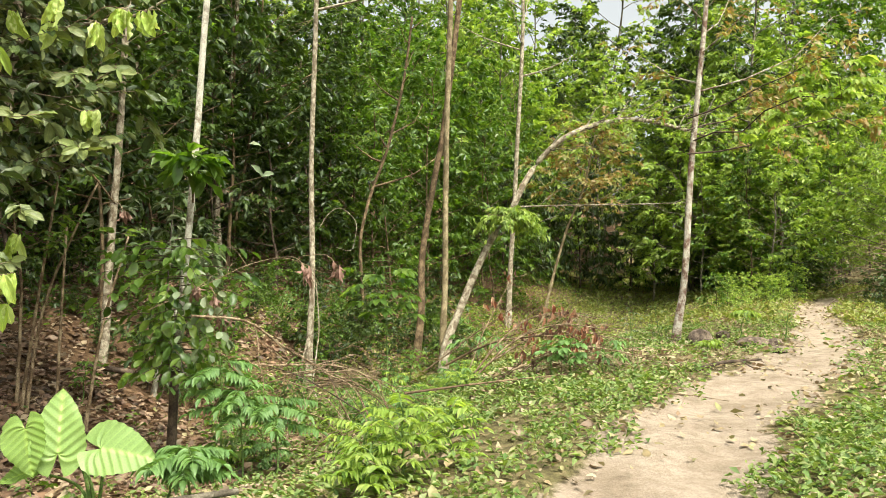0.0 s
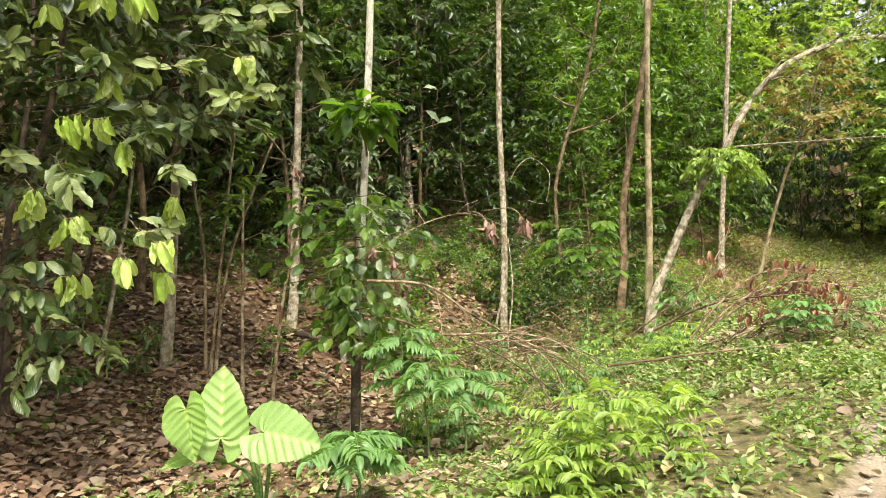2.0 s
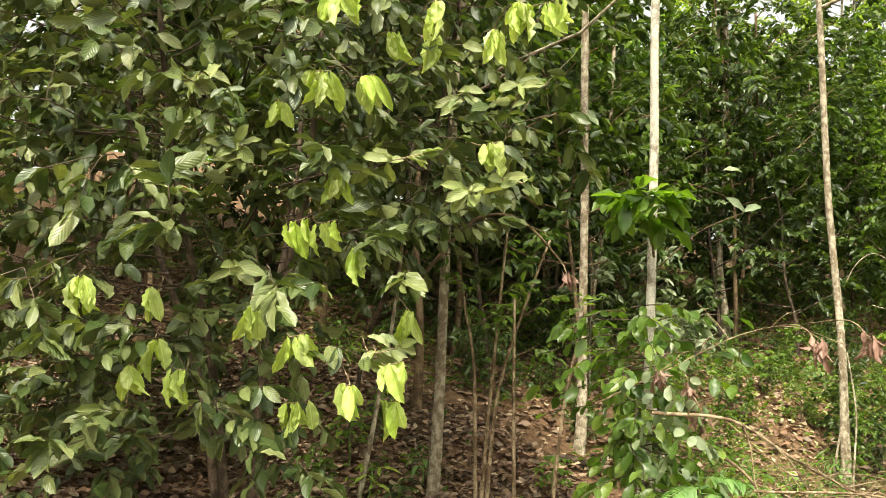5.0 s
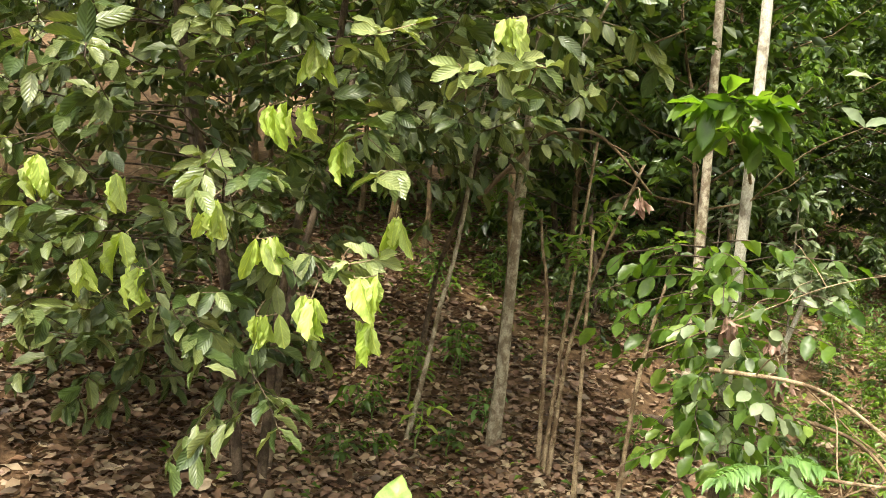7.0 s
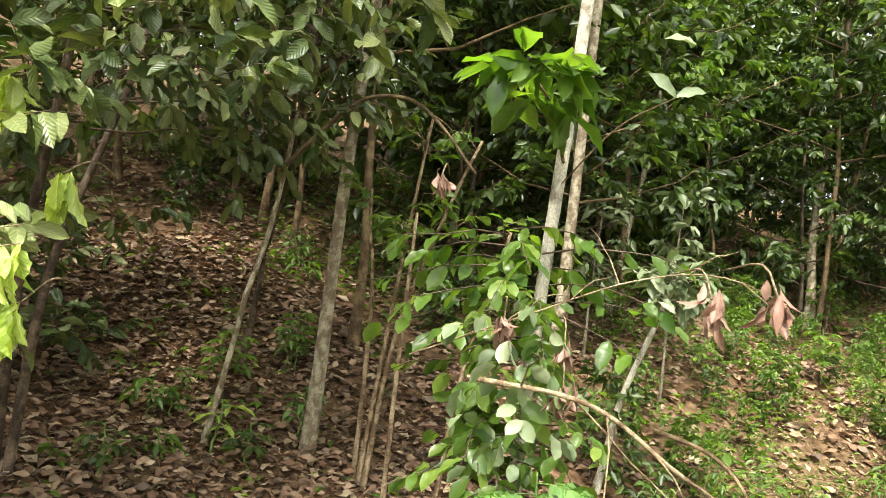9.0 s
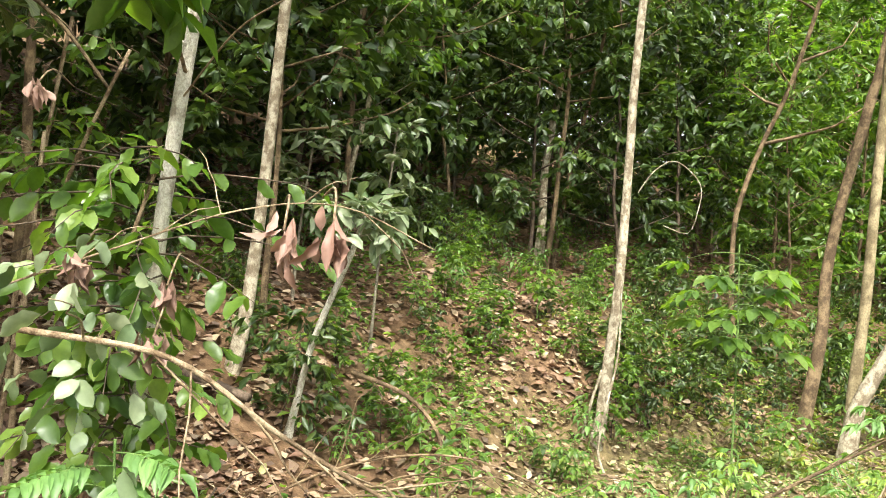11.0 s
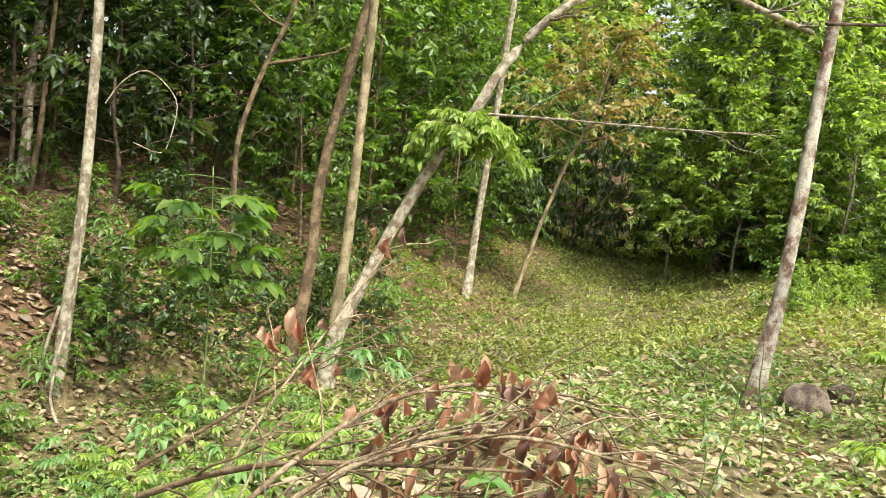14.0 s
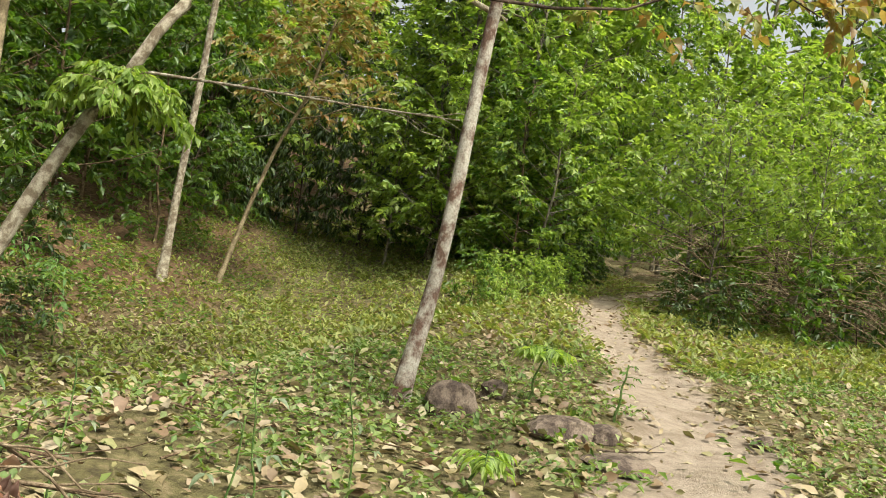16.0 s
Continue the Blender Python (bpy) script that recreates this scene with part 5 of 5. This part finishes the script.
# ---- the wood around ----
def clear(x, y, rooms):
    return all(math.hypot(x - a, y - b) > c for a, b, c in rooms)


UNDER = [make_tree("understory_tree", 0, 0, "leafy dark green understory tree", 200 + k, 5.6 + k * 0.6, 0.045, 0.14, 24, 2.0, 6, 0.8, 17, 0.23, LEAF_DARK, BARK_DARK, 0.5, SPRAY, droop=0.35, group="understory trees", taper=0.4) for k in range(3)]
HIGHER = [make_tree("understory_tree", 0, 0, "dark leafy tree with a bare lower stem", 205 + k, 6.8 + k * 0.6, 0.045, 0.36, 24, 2.1, 6, 0.8, 15, 0.23, LEAF_DARK, BARK_BROWN, 0.5, SPRAY, droop=0.35, group="bare-stemmed trees", taper=0.4) for k in range(2)]
MIDS = [make_tree("understory_tree", 0, 0, "leafy mid-green young forest tree", 210 + k, 6.0 + k * 0.8, 0.04, 0.06, 26, 2.1, 6, 0.8, 17, 0.22, LEAF_MID, BARK_BROWN, 0.5, SPRAY, droop=0.3, group="young trees", taper=0.4) for k in range(3)]
TALL = [make_tree("tall_tree", 0, 0, "tall slender forest tree with a high crown", 220 + k, 13 + k, 0.08, 0.33, 26, 3.0, 7, 0.95, 15, 0.28, m, BARK_GREY, 0.5, SPRAY, group="tall trees") for k, m in enumerate((LEAF_DARK, LEAF_MID, LEAF_LIGHT))]
# brightness and haze of the open side are put into this foliage colour
BRIGHT = [make_tree("bright_tree", 0, 0, "tree with bright yellow-green foliage", 230 + k, 8 + k, 0.06, 0.12, 28, 2.6, 6, 0.9, 18, 0.25, LEAF_LIGHT, BARK_GREY, 0.5, SPRAY, group="bright trees", taper=0.45) for k in range(2)]
SHRUBS = [make_tree("shrub", 0, 0, "low leafy green shrub on the forest floor", 240 + k, 1.3 + 0.3 * k, 0.012, 0.1, 12, 0.75, 4, 0.38, 11, 0.16, m, BARK_DARK, 0.46, SPRAY, category="shrub", group="shrubs", wobble=0.02) for k, m in enumerate((LEAF_DARK, LEAF_MID, LEAF_LIGHT))]
models = UNDER + HIGHER + MIDS + TALL + BRIGHT + SHRUBS
spare = {m: True for m in models}
ROOMS = [(-2.5, 9.5, 2.4), (0, 17, 1.6), (0, 5, 6.0), (4.5, 14.5, 4.0), (4, 19, 3.4), (4.6, 24, 2.9), (5.4, 29, 3.2), (6.2, 33, 2.8), (2.6, 25.4, 2.3), (-6.0, 9.3, 2.2), (-2.5, 14.5, 2.4), (-4.2, 15.5, 1.8), (-4.2, 18.6, 2.0), (-8.6, 10.5, 1.4), (9, 21, 1.2), (7, 17, 2.4), (1.6, 21.8, 2.4), (6.5, 12, 3.2), (11.5, 25.5, 1.2), (7.6, 24, 3.3), (8.2, 27.5, 1.6)]


def plant_wood(seed, models, count, x0, x1, y0, y1, apart, lo=0.8, hi=1.2, also=()):
    """Copies of the model trees, no nearer to one another than apart."""
    g = random.Random(seed)
    stood = []
    for _ in range(count * 30):
        if len(stood) >= count:
            break
        x, y = g.uniform(x0, x1), g.uniform(y0, y1)
        if not clear(x, y, ROOMS) or any(math.hypot(x - a, y - b) < apart for a, b in stood) or path_gap(np.array(x), np.array(y)) < 0.9 or not all(f(x, y) for f in also):
            continue
        stood.append((x, y))
        m = g.choice(models)
        k = g.uniform(lo, hi)
        at = pose(x, y, float(ground_z(x, y)) - 0.06, g.uniform(-4, 4), g.uniform(-4, 4), g.uniform(0, 360)) @ Matrix.Diagonal((k, k, k, 1))
        if spare.pop(m, False):
            m.matrix_basis = at
        else:
            copy = copy_thing(m, pose(0, 0, 0))
            copy.matrix_basis = at


far_side = lambda x, y: float(axis_gap(np.array(x), np.array(y))) > 1.0
plant_wood(1, HIGHER, 16, -13, -5, 10.5, 22, 1.9, also=(far_side,))
plant_wood(2, UNDER, 42, -17, -3.0, 13, 34, 1.6, also=(far_side,))
plant_wood(3, MIDS, 24, -3.5, 5, 23.5, 42, 1.7)
plant_wood(4, BRIGHT, 23, 2, 30, 29, 52, 2.6)
plant_wood(5, TALL, 17, -22, 26, 25, 52, 4.0)
plant_wood(6, MIDS + BRIGHT, 16, 17.5, 30, 16, 30, 2.0, 0.6, 0.95)
plant_wood(7, BRIGHT, 14, 8, 19, 24, 36, 1.8, 0.6, 0.9)
plant_wood(8, SHRUBS[:1], 52, -14, 1, 11.5, 28, 0.8, 0.5, 1.0, also=(far_side,))
plant_wood(13, TALL[1:], 8, 9, 28, 33, 46, 3.4)
plant_wood(14, TALL, 16, -4, 22, 30, 48, 2.6)
plant_wood(9, SHRUBS, 40, 5, 15, 21, 36, 0.8, 0.6, 1.2)
rooms, ROOMS = ROOMS, [(0, 5, 7.5), (4.5, 14.5, 4.0), (4, 19, 3.6), (4.6, 24, 2.9), (5.4, 29, 3.2), (-2.5, 14.5, 1.0), (-1.9, 20.8, 0.6), (-5.2, 20.6, 0.6)]
plant_wood(12, SHRUBS[:2], 48, -7.5, 0.5, 12.8, 22, 0.7, 0.3, 0.6, also=(far_side,))
ROOMS = rooms
# trees added mostly out of view, left of the start, to close the wood
plant_wood(10, TALL + UNDER, 20, -30, -9, -8, 8, 3.0)
g = random.Random(71)
for i in range(14):
    x, y = 6.6 + 0.28 * i + g.uniform(-0.3, 0.3), 20.6 + 0.36 * i + g.uniform(-0.4, 0.4)
    copy = copy_thing(SHRUBS[2 - (i % 3 == 0)], pose(0, 0, 0))
    copy.matrix_basis = pose(x, y, float(ground_z(x, y)) - 0.04, 0, 0, g.uniform(0, 360)) @ Matrix.Scale(g.uniform(0.3, 0.55), 4)
# the leafy edge left of the path
for k, (x, y) in enumerate([(9.7, 27.4), (11.1, 28.9), (8.7, 29.6), (12.5, 30.6), (10.2, 31.4), (7.6, 31.8)]):
    copy = copy_thing((MIDS[k % 3], BRIGHT[k % 2])[k % 3 == 2], pose(0, 0, 0))
    copy.matrix_basis = pose(x, y, float(ground_z(x, y)) - 0.05, 0, 0, 67 * k) @ Matrix.Scale(0.78 - 0.08 * (k % 3), 4)
# dark trees on the slope behind the broad-leaved bush
for k, (x, y) in enumerate([(-9.6, 9.6), (-10.3, 12.2), (-9.4, 7.0), (-11.2, 10.7), (-9.0, 12.4), (-11.6, 8.2), (-10.4, 5.2)]):
    copy = copy_thing(HIGHER[k % 2], pose(0, 0, 0))
    copy.matrix_basis = pose(x, y, float(ground_z(x, y)) - 0.06, 0, 0, 71 * k) @ Matrix.Scale(0.85 + 0.07 * (k % 3), 4)
for m in list(spare):
    for o in (*m.children_recursive, m):
        bpy.data.objects.remove(o)

# dark drooping shrubs behind the clearing
for k, (x, y) in enumerate([(5.6, 36.5), (7.6, 36.0), (3.6, 36.2), (9.4, 34.6), (2.0, 33.5)]):
    make_tree("drooping_shrub", x, y, "dark shrub with long drooping leaves at the clearing's edge", 252 + k, 4.6, 0.04, 0.08, 24, 1.9, 8, 0.7, 15, 0.28, LEAF_DARK, BARK_DARK, 0.28, droop=0.9, rise=-0.1, category="shrub", group="drooping shrubs", taper=0.5)

# tangled thicket of dead twigs and leaves right of the path
for k, (x, y) in enumerate([(12.3, 23.0), (13.5, 22.0), (14.9, 23.2), (13.4, 24.8), (16.4, 22.8), (15.2, 21.2)]):
    root = make_tree("thicket_bush", x, y, "tangled bush of bare grey twigs under thin green leaves", 260 + k, 4.0, 0.025, 0.42, 22, 1.8, 8, 0.6, 9, 0.14, LEAF_LIGHT, BARK_GREY, 0.45, category="bush", group="thicket", taper=0.4)
    g = Growth(270 + k, True)
    for i in range(44):
        a = i * 2.4
        g.limb((0.3 * math.cos(a), 0.3 * math.sin(a), 0.3 + 1.5 * (i % 7) / 7), (math.cos(a), math.sin(a), 0.9 - 0.8 * (i % 4) / 3), 2.1, 0.013, 5, 0.6, 0, 0.1, rise=-0.45)
    tagged(part("dead_brush", merge(g.boughs + g.wood), TWIG, root), kind="stuff")

# woods beyond
g = np.random.default_rng(300)
n = 45000
a = g.uniform(-0.9, 3.6, n)
d = g.uniform(52, 66, n)
x, y = 2 + d * np.cos(a), 10 + d * np.sin(a)
h = np.maximum(0, g.beta(1.3, 1.5, n) * (13 + 3 * np.sin(a * 17) + 2 * np.sin(a * 41)))
o = np.stack([x, y, ground_z(x, y) + h], 1)
v, f, t = blades(SPRAY, o, g.normal(0, 1, (n, 3)) + np.array([0, 0, -0.3]), g.normal(0, 0.6, (n, 3)) + np.array([0, 0, 0.7]), g.uniform(0.5, 1.0, n), g.uniform(0.3, 0.6, n))
tagged(new("far_woods", raw_mesh("far_woods", v, f, LEAF_MID, t)), "dense green woodland closing the view", "woods", kind="stuff")
